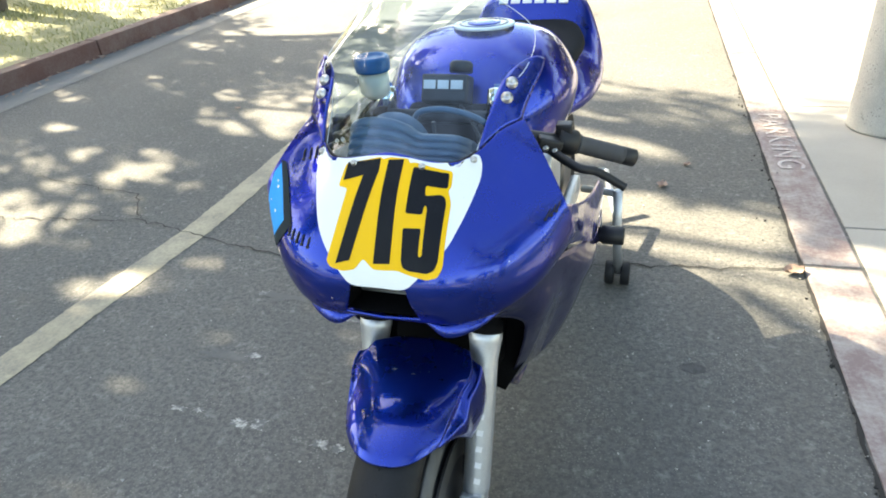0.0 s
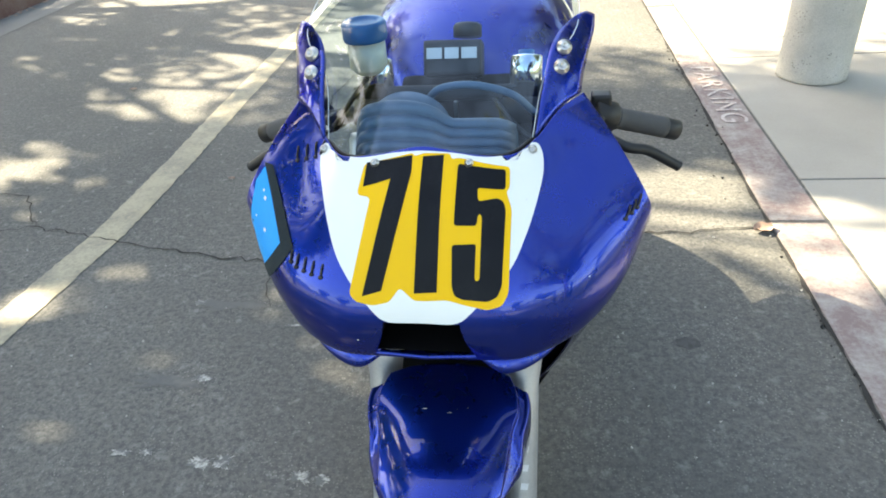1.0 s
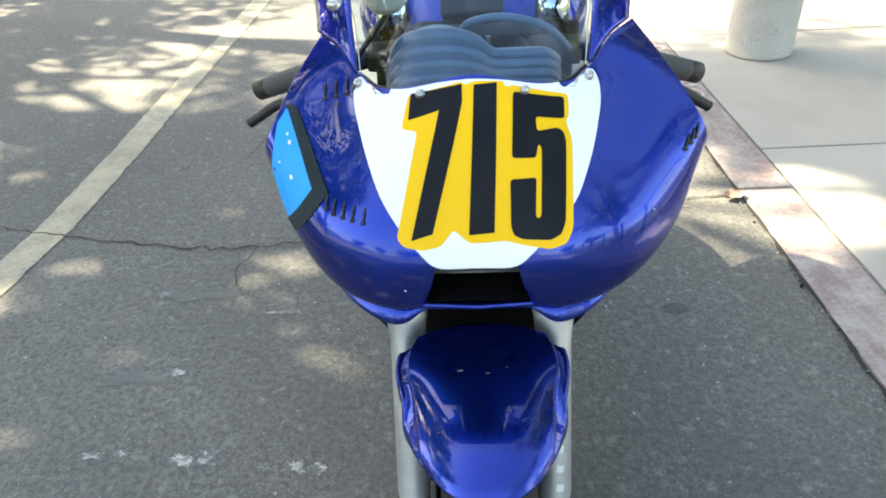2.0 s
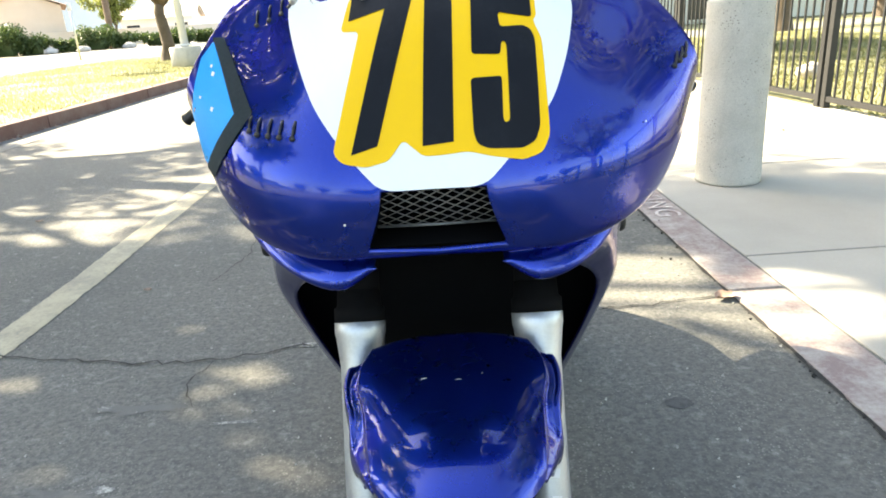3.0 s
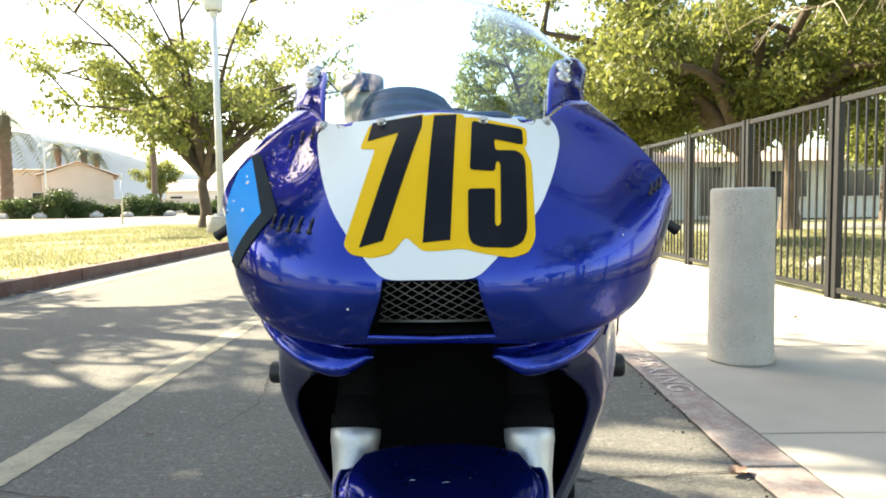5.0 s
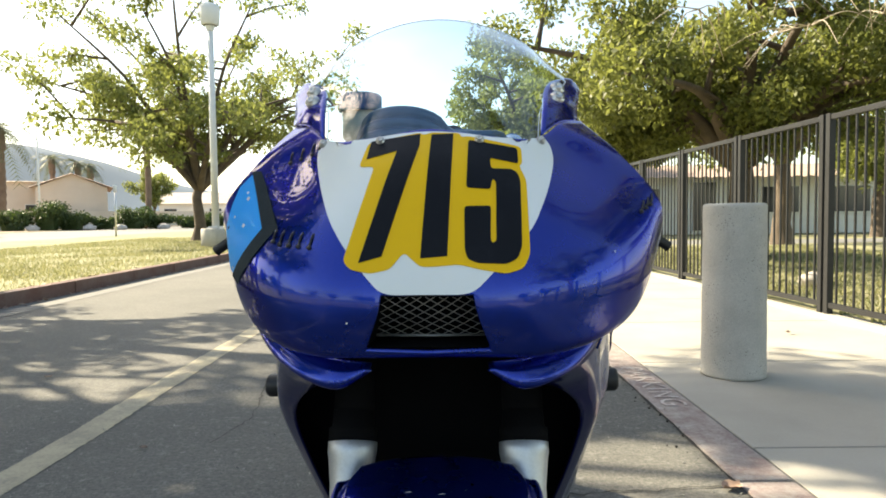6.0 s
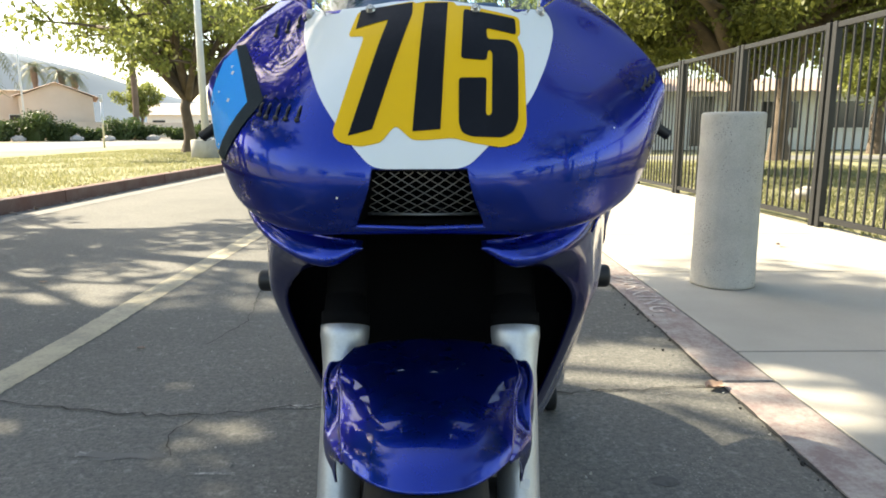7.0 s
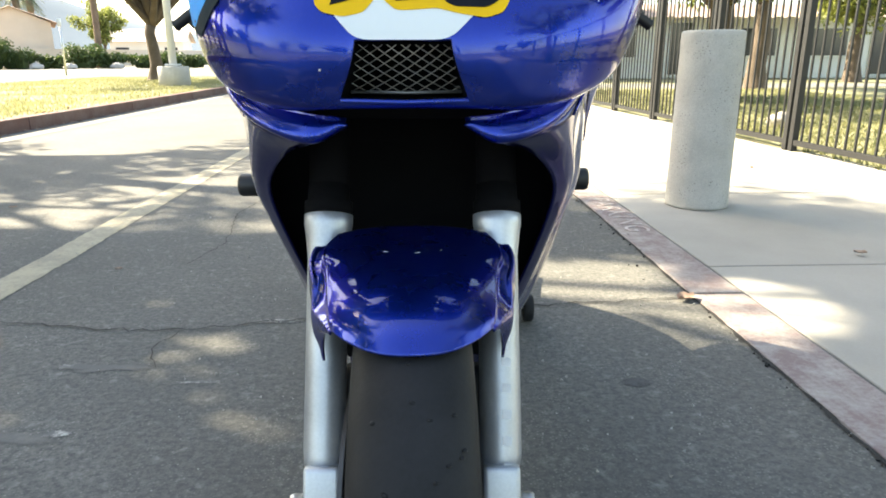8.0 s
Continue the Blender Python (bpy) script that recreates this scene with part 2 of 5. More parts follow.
# distance haze is mixed into these blue greys
HILL = two_scale("haze_tinted_hill", (0.06, 0.095, 0.135), (0.08, 0.115, 0.155), 0.004, 0.03, 1.0)
ROCK = two_scale("pale_rock", (0.3, 0.27, 0.24), (0.5, 0.46, 0.42), 2, 20, 0.9)
TWIG = two_scale("pale_dry_twig", (0.3, 0.25, 0.19), (0.5, 0.43, 0.34), 6, 60, 0.9)
DRY_LEAF = two_scale("dry_leaf", (0.24, 0.16, 0.12), (0.4, 0.28, 0.21), 20, 90, 0.7)


def leaf_mat(name, dark, light, through_light=0.5):
    """Leaves: each its own tint, some light passing through."""
    m, nt, p = shader(name, 0.5)
    geo = nt.nodes.new("ShaderNodeNewGeometry")
    col = mix(nt, geo.outputs["Random Per Island"], dark, light)
    nt.links.new(col, p.inputs["Base Color"])
    tr = nt.nodes.new("ShaderNodeBsdfTranslucent")
    nt.links.new(mix(nt, 0.5, col, light), tr.inputs["Color"])
    ms = nt.nodes.new("ShaderNodeMixShader")
    ms.inputs[0].default_value = through_light
    nt.links.new(p.outputs[0], ms.inputs[1])
    nt.links.new(tr.outputs[0], ms.inputs[2])
    nt.links.new(ms.outputs[0], nt.nodes["Material Output"].inputs["Surface"])
    return m


LEAF = leaf_mat("ash_leaf", (0.07, 0.105, 0.028), (0.29, 0.31, 0.085), 0.52)
LEAF_DARK = leaf_mat("olive_green_leaf", (0.042, 0.066, 0.018), (0.27, 0.29, 0.075), 0.55)
LEAF_HEDGE = leaf_mat("hedge_leaf", (0.03, 0.055, 0.015), (0.09, 0.13, 0.03), 0.3)
LEAF_PALM = leaf_mat("palm_leaf", (0.05, 0.07, 0.03), (0.12, 0.14, 0.06), 0.3)
GRASS = leaf_mat("dry_grass", (0.11, 0.135, 0.04), (0.36, 0.34, 0.17), 0.4)
TURF = two_scale("patchy_turf", (0.12, 0.135, 0.055), (0.36, 0.325, 0.19), 0.9, 30, 0.95, bumps=0.6, dist=0.02)

# ---- mesh helpers ----
def smooth(me, on=True):
    me.polygons.foreach_set("use_smooth", [on] * len(me.polygons))


def mesh_of(name, bm, material, soft=True):
    me = bpy.data.meshes.new(name)
    bm.to_mesh(me)
    bm.free()
    me.materials.append(material)
    smooth(me, soft)
    return me


def part(name, bm, material, parent, label="", soft=True):
    """One mesh object under a thing or a part."""
    ob = new(name, mesh_of(name, bm, material, soft))
    ob.parent = parent
    return tagged(ob, label)


def thing(name, label, category, m=None, group="", kind=""):
    ob = new(name)
    ob.empty_display_size = 0.1
    if m is not None:
        ob.matrix_world = m
    return tagged(ob, label, category, group, kind)


def solid(name, bm, material, label, category, m=None, group="", kind="", soft=True):
    ob = new(name, mesh_of(name, bm, material, soft))
    if m is not None:
        ob.matrix_world = m
    return tagged(ob, label, category, group, kind)


def catmull(p0, p1, p2, p3, t):
    return 0.5 * ((2 * p1) + (p2 - p0) * t + (2 * p0 - 5 * p1 + 4 * p2 - p3) * t * t + (3 * p1 - p0 - 3 * p2 + p3) * t ** 3)


def dense(ctrl, n):
    """A smooth line through control points (array k x ... ), n steps a span."""
    c = np.asarray(ctrl, float)
    ext = np.concatenate([[2 * c[0] - c[1]], c, [2 * c[-1] - c[-2]]])
    out = [catmull(ext[i], ext[i + 1], ext[i + 2], ext[i + 3], k / n) for i in range(len(c) - 1) for k in range(n)]
    return np.array(out + [c[-1]])


def surface(rows, nv, nu):
    """A smooth sheet through rows of control points."""
    a = dense(np.asarray(rows, float), nv)
    return np.swapaxes(dense(np.swapaxes(a, 0, 1), nu), 0, 1)


def both_sides(row):
    """A row from the middle outwards, made whole by its mirror image."""
    return [(-x, y, z) for x, y, z in row[::-1] if x > 1e-6] + list(row)


def sheet(bm, g, skip=None, closed=False):
    vs = [[bm.verts.new(p) for p in row] for row in g]
    n = len(vs[0])
    for i in range(len(vs) - 1):
        for j in range(n if closed else n - 1):
            if skip is None or not skip(i, j):
                bm.faces.new((vs[i][j], vs[i][(j + 1) % n], vs[i + 1][(j + 1) % n], vs[i + 1][j]))
    return vs


def thicken(ob, t, offset=0.0, bevel=0.0):
    s = ob.modifiers.new("thickness", 'SOLIDIFY')
    s.thickness, s.offset = t, offset
    if bevel:
        b = ob.modifiers.new("edges", 'BEVEL')
        b.width, b.segments, b.limit_method = bevel, 2, 'ANGLE'
    return ob


def tube(bm, pts, radii, seg=16, caps=True):
    """A round bar along points, with a radius at each."""
    pts = [Vector(p) for p in pts]
    if isinstance(radii, (int, float)):
        radii = [radii] * len(pts)
    rings, side = [], None
    for i, p in enumerate(pts):
        d = (pts[min(i + 1, len(pts) - 1)] - pts[max(i - 1, 0)]).normalized()
        if side is None:
            side = d.orthogonal().normalized()
        side = (side - d * side.dot(d)).normalized()
        up = d.cross(side)
        rings.append([bm.verts.new(p + (side * math.cos(a) + up * math.sin(a)) * radii[i]) for a in (2 * math.pi * k / seg for k in range(seg))])
    for r0, r1 in zip(rings, rings[1:]):
        for k in range(seg):
            bm.faces.new((r0[k], r0[(k + 1) % seg], r1[(k + 1) % seg], r1[k]))
    if caps:
        bm.faces.new(rings[0][::-1])
        bm.faces.new(rings[-1])
    return bm


def bar(pts, radii, seg=16):
    return tube(bmesh.new(), pts, radii, seg)


def block(bm, c, size, m=None, bevel=0.0):
    """A box with eased edges."""
    r = bmesh.ops.create_cube(bm, size=1.0)
    mat = Matrix.Translation(c) @ (m.to_4x4() if m is not None else Matrix()) @ Matrix.Diagonal((*size, 1))
    bmesh.ops.transform(bm, matrix=mat, verts=r["verts"])
    if bevel:
        es = list({e for v in r["verts"] for e in v.link_edges})
        bmesh.ops.bevel(bm, geom=es, offset=bevel, segments=2, affect='EDGES', profile=0.7)
    return bm


def box(c, size, m=None, bevel=0.0):
    return block(bmesh.new(), c, size, m, bevel)


def lathe(bm, profile, seg=32, m=None):
    """A profile of (radius, height) turned about z."""
    rings = [[(r * math.cos(2 * math.pi * k / seg), r * math.sin(2 * math.pi * k / seg), z) for k in range(seg)] for r, z in profile]
    vs = [[bm.verts.new(p) for p in ring] for ring in rings]
    for r0, r1 in zip(vs, vs[1:]):
        for k in range(seg):
            bm.faces.new((r0[k], r0[(k + 1) % seg], r1[(k + 1) % seg], r1[k]))
    if profile[0][0] > 1e-6:
        bm.faces.new(vs[0][::-1])
    if profile[-1][0] > 1e-6:
        bm.faces.new(vs[-1])
    bmesh.ops.remove_doubles(bm, verts=bm.verts, dist=1e-6)
    if m is not None:
        bmesh.ops.transform(bm, matrix=m, verts=bm.verts)
    return bm


def turned(profile, seg=32, m=None):
    return lathe(bmesh.new(), profile, seg, m)


AXIS_X = Euler((0, radians(90), 0)).to_matrix().to_4x4()

# ---- ground and paving ----
def quad_sheet(x0, x1, y0, y1, z, nx=1, ny=1, wave=0.0, step=0.0):
    bm = bmesh.new()
    xs, ys = np.linspace(x0, x1, nx + 1), np.linspace(y0, y1, ny + 1)
    sheet(bm, [[(x, y, z + wave * noise.noise((x * step, y * step, 3.1))) for x in xs] for y in ys])
    return bm


solid("ground", quad_sheet(-1600, 1600, -1600, 1600, 0.0), ASPHALT, "grey weathered asphalt lot with fine stones and stains", "ground", kind="structure", soft=False)
solid("road", quad_sheet(-31, -16.2, -120, 220, 0.02), STREET, "pale sunlit concrete street beyond the verge", "road", kind="structure", soft=False)
solid("ground_far_verge", quad_sheet(-90, -31, -120, 220, 0.05), DIRT, "dry earth strip with rocks under the hedges", "ground", kind="structure", soft=False)
verge = solid("lawn", quad_sheet(-16.2, -4.75, -60, 90, 0.13, 30, 120, 0.05, 0.5), TURF, "sunlit patchy yellow-green grass verge inside the kerb", "lawn", kind="structure")
behind_fence = quad_sheet(3.25, 30, -60, 17.5, 0.045, 40, 110, 0.03, 0.5)
for v in behind_fence.verts:
    v.co.x -= 0.0454 * (v.co.y - 4.97) * max(0.0, 1 - (v.co.x - 3.25) / 10)
solid("lawn", behind_fence, TURF, "dry patchy lawn behind the metal fence", "lawn", kind="structure")
solid("road_path", quad_sheet(2.6, 60, 17.5, 20.5, 0.03), STREET, "grey service drive in front of the houses", "road", kind="structure", soft=False)
solid("lawn_far", quad_sheet(2.5, 60, 20.5, 60, 0.03, 8, 8), TURF, "lawn strip before the low houses", "lawn", kind="structure")


def blades(name, n, area, z, seed, height=(0.03, 0.08), label="tufts of dry grass on the verge"):
    """Grass blades over an area."""
    r = np.random.default_rng(seed)
    x, y = r.uniform(area[0], area[1], n), r.uniform(area[2], area[3], n)
    a, h, w = r.uniform(0, 6.28, n), r.uniform(*height, n), r.uniform(0.006, 0.014, n)
    lean = r.normal(0, 0.03, (n, 2))
    v = np.zeros((n, 3, 3))
    v[:, 0] = np.stack([x - w * np.cos(a), y - w * np.sin(a), np.full(n, z)], 1)
    v[:, 1] = np.stack([x + w * np.cos(a), y + w * np.sin(a), np.full(n, z)], 1)
    v[:, 2] = np.stack([x + lean[:, 0], y + lean[:, 1], z + h], 1)
    me = bpy.data.meshes.new(name)
    me.from_pydata(v.reshape(-1, 3), [], np.arange(3 * n).reshape(-1, 3).tolist())
    me.materials.append(GRASS)
    return tagged(new(name, me), label, "grass", kind="stuff")


blades("verge_grass", 60000, (-12.0, -4.8, 3.0, 26.0), 0.12, 3)
blades("lawn_grass", 30000, (3.3, 9.0, 2.0, 16.0), 0.04, 4, label="tufts of dry grass behind the fence")

# worn bay line and ghost paint on the asphalt


def strip(pts, width, z, wobble=0.0, seed=0):
    """A ribbon along ground points, with ragged edges."""
    r = random.Random(seed)
    bm = bmesh.new()
    pts = [Vector((*q, 0)) for q in pts]
    fine = [a.lerp(b, k / 24) for a, b in zip(pts, pts[1:]) for k in range(24)] + [pts[-1]]
    rows = []
    for i, q in enumerate(fine):
        d = (fine[min(i + 1, len(fine) - 1)] - fine[max(i - 1, 0)]).normalized()
        n = Vector((-d.y, d.x, 0))
        rows.append([q + n * (width / 2 + r.uniform(-wobble, wobble)) + Vector((0, 0, z)), q - n * (width / 2 + r.uniform(-wobble, wobble)) + Vector((0, 0, z))])
    sheet(bm, rows)
    return bm


solid("bay_line", strip([(-2.0, -4), (-1.67, 0.3), (-1.615, 0.85), (-1.545, 1.45), (-1.535, 2.1), (-1.545, 2.6), (-1.545, 4.6), (-1.55, 9.0)], 0.142, 0.003, 0.004, 1), LINE_PAINT,
      "faded cream parking bay line with worn edges", "road marking", kind="structure", soft=False)
def flake(x, y, lx, ly, z, seed):
    """A ragged island of old paint."""
    bm = bmesh.new()
    hub, ring = bm.verts.new((x, y, z)), []
    for q in range(72):
        a = 2 * math.pi * q / 72
        w = 0.72 + 0.5 * noise.noise((math.cos(a) * 2.2, math.sin(a) * 2.2, seed)) + 0.5 * noise.noise((math.cos(a) * 7, math.sin(a) * 7, seed + 9.3))
        ring.append(bm.verts.new((x + lx / 2 * w * math.copysign(abs(math.cos(a)) ** 0.6, math.cos(a)), y + ly / 2 * w * math.copysign(abs(math.sin(a)) ** 0.6, math.sin(a)), z)))
    for q in range(72):
        bm.faces.new((hub, ring[q], ring[(q + 1) % 72]))
    return bm


for k, (x, y, lx, ly, mat_used) in enumerate((
        (-0.86, 1.01, 0.34, 0.06, GHOST_PAINT), (-0.588, 0.912, 0.18, 0.018, FLAKED_PAINT), (-0.9, 0.655, 0.23, 0.065, GHOST_PAINT), (-0.82, 0.672, 0.07, 0.03, FLAKED_PAINT),
        (-0.70, 0.378, 0.07, 0.045, FLAKED_PAINT), (-0.645, 0.382, 0.06, 0.05, FLAKED_PAINT), (-0.43, 0.352, 0.06, 0.05, FLAKED_PAINT), (-0.375, 0.345, 0.05, 0.035, FLAKED_PAINT),
        (-0.92, 0.40, 0.07, 0.03, FLAKED_PAINT), (-0.86, 0.405, 0.04, 0.025, FLAKED_PAINT), (-0.97, 1.02, 0.05, 0.04, FLAKED_PAINT), (-0.45, 1.33, 0.2, 0.04, FLAKED_PAINT), (-0.62, 1.27, 0.09, 0.03, GHOST_PAINT))):
    solid("ghost_marking", flake(x, y, lx, ly, 0.0014 + 0.0001 * k, 3.7 * k), mat_used,
          "ragged flaking remnant of an old painted marking", "road marking", kind="structure", soft=False)


def crack(points, width, seed):
    """A meandering open crack in the asphalt."""
    r = random.Random(seed)
    line = []
    for (x0, y0), (x1, y1) in zip(points, points[1:]):
        n = max(4, int(math.hypot(x1 - x0, y1 - y0) / 0.035))
        for k in range(n):
            t = k / n
            line.append((x0 + (x1 - x0) * t + r.uniform(-0.008, 0.008), y0 + (y1 - y0) * t + r.uniform(-0.016, 0.016)))
    line.append(points[-1])
    bm = bmesh.new()
    rows = []
    for i, (x, y) in enumerate(line):
        w = width * r.uniform(0.25, 1.0)
        a, b = line[max(i - 1, 0)], line[min(i + 1, len(line) - 1)]
        d = Vector((b[0] - a[0], b[1] - a[1], 0)).normalized()
        n = Vector((-d.y, d.x, 0)) * w
        rows.append([Vector((x, y, 0.0045)) + n, Vector((x, y, 0.0045)) - n])
    sheet(bm, rows)
    return bm


CRACKS = (([(-4.5, 1.55), (-2.6, 1.42), (-1.9, 1.5), (-1.43, 1.37), (-1.0, 1.28), (-0.72, 1.26), (-0.3, 1.36), (0.3, 1.42), (0.95, 1.47)], 0.005),
          ([(-0.74, 1.25), (-0.78, 1.12), (-0.72, 1.0)], 0.003), ([(-1.9, 1.5), (-2.1, 1.75), (-2.9, 1.9)], 0.004),
          ([(-0.95, 1.95), (-0.88, 2.3), (-0.98, 2.9), (-0.9, 3.4)], 0.0035))
for k, (pts, w) in enumerate(CRACKS):
    solid("crack", crack(pts, w, 11 + k), CRACK, "dirt-filled crack meandering across the asphalt", "crack", kind="structure", soft=False)
bm = bmesh.new()
rim = [(0.575 + 0.036 * math.cos(q * 0.393) * (1 + 0.5 * noise.noise((q * 1.7, 2, 0))), 0.86 + 0.024 * math.sin(q * 0.393) * (1 + 0.6 * noise.noise((q * 2.3, 5, 0)))) for q in range(16)]
hub = bm.verts.new((0.575, 0.86, 0.005))
ring = [bm.verts.new((x, y, 0.0015)) for x, y in rim]
for q in range(16):
    bm.faces.new((hub, ring[q], ring[(q + 1) % 16]))
solid("tar_spot", bm, TAR, "small ragged dark tar spot on the asphalt", "stain", kind="structure")
r_ = random.Random(12)
bm = bmesh.new()
for k in range(420):
    x, y = r_.uniform(-2.4, 1.0), abs(r_.gauss(0.9, 1.1))
    q = r_.choice((0.0012, 0.0018, 0.0025, 0.0035))
    m4 = Matrix.Translation((x, y, q * 0.6)) @ Euler((r_.uniform(0, 3), r_.uniform(0, 3), r_.uniform(0, 3))).to_matrix().to_4x4()
    vs = [bm.verts.new(m4 @ Vector((q * u * r_.uniform(.7, 1.5), q * v, q * w))) for u, v, w in ((1, 1, 1), (-1, -1, 1), (-1, 1, -1), (1, -1, -1))]
    for tri_ in ((0, 1, 2), (0, 3, 1), (0, 2, 3), (1, 3, 2)):
        bm.faces.new([vs[i] for i in tri_])
solid("grit", bm, GRIT, "loose pale and dark grit on the asphalt", "gravel", kind="stuff", soft=False)

# flush kerb band and sidewalk
pave = thing("pavement", "pale concrete sidewalk with tooled joints, flush with the lot", "sidewalk", kind="structure")
part("bedding", box((2.4, 2.0, -0.03), (2.36, 40, 0.05)), CRACK, pave)
SLAB_W, SLAB_L, KERB_IN = 2.33, 1.49, 1.19


def slab_mesh(w, l, mat_used, seed):
    bm = box((0, 0, -0.02), (w, l, 0.05), bevel=0.006)
    return mesh_of("slab", bm, mat_used, False)


slab_data = slab_mesh(SLAB_W - 0.01, SLAB_L - 0.01, CONCRETE, 1)
for j in range(-13, 13):
    for i in range(1):
        ob = new("slab", slab_data)
        ob.parent = pave
        ob.location = (KERB_IN + SLAB_W * (i + 0.5), 1.835 + SLAB_L * (j + 0.5), -0.001 + 0.0015 * ((i * 7 + j * 3) % 3))
kerb = thing("kerb", "flush concrete kerb band with faded red paint", "kerb", kind="structure")
kerb_data = mesh_of("kerb_stone", box((0, 0, -0.04), (0.19, 2.98, 0.09), bevel=0.008), KERB_RED, False)
for j in range(-6, 8):
    ob = new("kerb_stone", kerb_data)
    ob.parent = kerb
    ob.location = (1.086, 1.515 + 3.0 * (j + 0.5), 0.0015)
stencil = bpy.data.curves.new("stencil", 'FONT')
stencil.body, stencil.size, stencil.align_x, stencil.align_y = "PARKING", 0.17, 'RIGHT', 'CENTER'
stencil.space_character, stencil.extrude = 1.15, 0.0004
stencil.materials.append(KERB_TEXT)
lettering = new("kerb_lettering", stencil)
lettering.matrix_world = pose(1.085, 2.38, 0.0105, 0, 0, -90)
tagged(lettering, "faded white stencilled word PARKING on the red kerb", "lettering", kind="structure")
solid("gutter_gap", strip([(0.985, -6), (0.985, 0.4), (0.982, 1.5), (0.985, 4), (0.985, 12)], 0.012, 0.004, 0.006, 5), CRACK, "dirty gap between asphalt and kerb", "joint", kind="structure", soft=False)


r_ = random.Random(31)
bm = bmesh.new()
for k in range(130):
    y = r_.uniform(-0.6, 4.0)
    x = 0.975 + r_.gauss(0, 0.014 + 0.02 * (noise.noise((y * 3, 0, 0)) > 0.1))
    q = r_.choice((0.0015, 0.002, 0.003, 0.0045))
    m4 = Matrix.Translation((x, y, q * 0.6)) @ Euler((r_.uniform(0, 3), r_.uniform(0, 3), r_.uniform(0, 3))).to_matrix().to_4x4()
    vs = [bm.verts.new(m4 @ Vector((q * u * r_.uniform(.7, 1.6), q * v, q * w))) for u, v, w in ((1, 1, 1), (-1, -1, 1), (-1, 1, -1), (1, -1, -1))]
    for tri_ in ((0, 1, 2), (0, 3, 1), (0, 2, 3), (1, 3, 2)):
        bm.faces.new([vs[i] for i in tri_])
solid("kerb_crumbs", bm, CRACK, "dark crumbs and litter along the kerb joint", "debris", kind="stuff", soft=False)


# a curled fallen leaf
def fallen_leaf(x, y, z, size, turn, seed):
    r = random.Random(seed)
    rows = []
    for i in range(7):
        t = i / 6
        w = math.sin(math.pi * (0.08 + 0.84 * t)) * 0.42 * size * r.uniform(0.75, 1.1)
        rows.append([((t - 0.5) * size, s * w, 0.006 + 0.25 * size * (abs(s) ** 2 * 0.7 + (t - 0.5) ** 2) * r.uniform(0.7, 1.2)) for s in (-1, -0.5, 0, 0.5, 1)])
    bm = bmesh.new()
    sheet(bm, rows)
    return solid("fallen_leaf", bm, DRY_LEAF, "curled dry brown leaf lying on the ground", "leaf", pose(x, y, z, 0, 0, turn), group="fallen leaves")


for k, (x, y, s, a) in enumerate(((0.95, 1.46, 0.075, 20), (0.5, 2.15, 0.06, 70), (-2.3, 3.1, 0.04, 10), (2.55, 4.2, 0.05, 40), (1.9, 1.95, 0.05, 160), (-0.9, 3.3, 0.05, 120), (0.62, 2.4, 0.04, 40), (-1.2, 1.9, 0.03, 0))):
    fallen_leaf(x, y, 0.012 if x > 1 else 0.001, s, a, k)

# raised kerb along the verge
rk = thing("kerb", "raised concrete kerb with old red-brown paint beside the verge", "kerb", kind="structure")
rk_data = mesh_of("kerb_stone", box((0, 0, 0.05), (0.16, 2.98, 0.22), bevel=0.015), KERB_DARK, False)
for j in range(-6, 22):
    ob = new("kerb_stone", rk_data)
    ob.parent, ob.location = rk, (-4.68, 3.0 * j, 0)
gutter = solid("gutter", quad_sheet(-4.6, -4.2, -20, 66, 0.004), STREET, "pale concrete gutter along the raised kerb", "gutter", kind="structure", soft=False)


r_ = random.Random(77)
bm = bmesh.new()
for k in range(700):
    y = r_.uniform(2.0, 24.0)
    x, z = -4.58 + abs(r_.gauss(0, 0.06)), 0.006
    if r_.random() < 0.25:
        x, z = -4.68 + r_.uniform(-0.07, 0.07), 0.163
    q, a, t = r_.uniform(0.015, 0.04), r_.uniform(0, 6.28), r_.uniform(-0.5, 0.5)
    d, w = Vector((math.cos(a), math.sin(a), t)) * q, Vector((-math.sin(a), math.cos(a), 0.3)) * q * 0.45
    c = Vector((x, y, z + q * 0.4))
    bm.faces.new([bm.verts.new(c - d), bm.verts.new(c + w), bm.verts.new(c + d), bm.verts.new(c - w)])
solid("leaf_litter", bm, DRY_LEAF, "dry brown leaf litter along the raised kerb", "leaves", kind="stuff", soft=False)


# ---- bollard ----
def bollard(x, y):
    prof = [(0.0, 0.958), (0.08, 0.957), (0.15, 0.955), (0.16, 0.951), (0.165, 0.942), (0.166, 0.8), (0.168, 0.4), (0.17, 0.1), (0.172, 0.0)]
    bm = turned(prof[::-1], 48)
    r = random.Random(4)
    bmesh.ops.subdivide_edges(bm, edges=[e for e in bm.edges if abs(e.verts[0].co.z - e.verts[1].co.z) > 0.1], cuts=6)
    for v in bm.verts:
        n = noise.noise(v.co * 14) * 0.0022 + noise.noise(v.co * 40) * 0.0012
        v.co.x *= 1 + n * 5
        v.co.y *= 1 + n * 5
    return solid("bollard", bm, BOLLARD, "round grey cast-concrete bollard with pitted surface on the sidewalk", "bollard", pose(x, y, 0.008))


bollard(1.62, 3.0)


# ---- fence ----
FENCE_X, FENCE_Y, BAY, FENCE_TURN = 3.25, 4.97, 1.52, 2.6


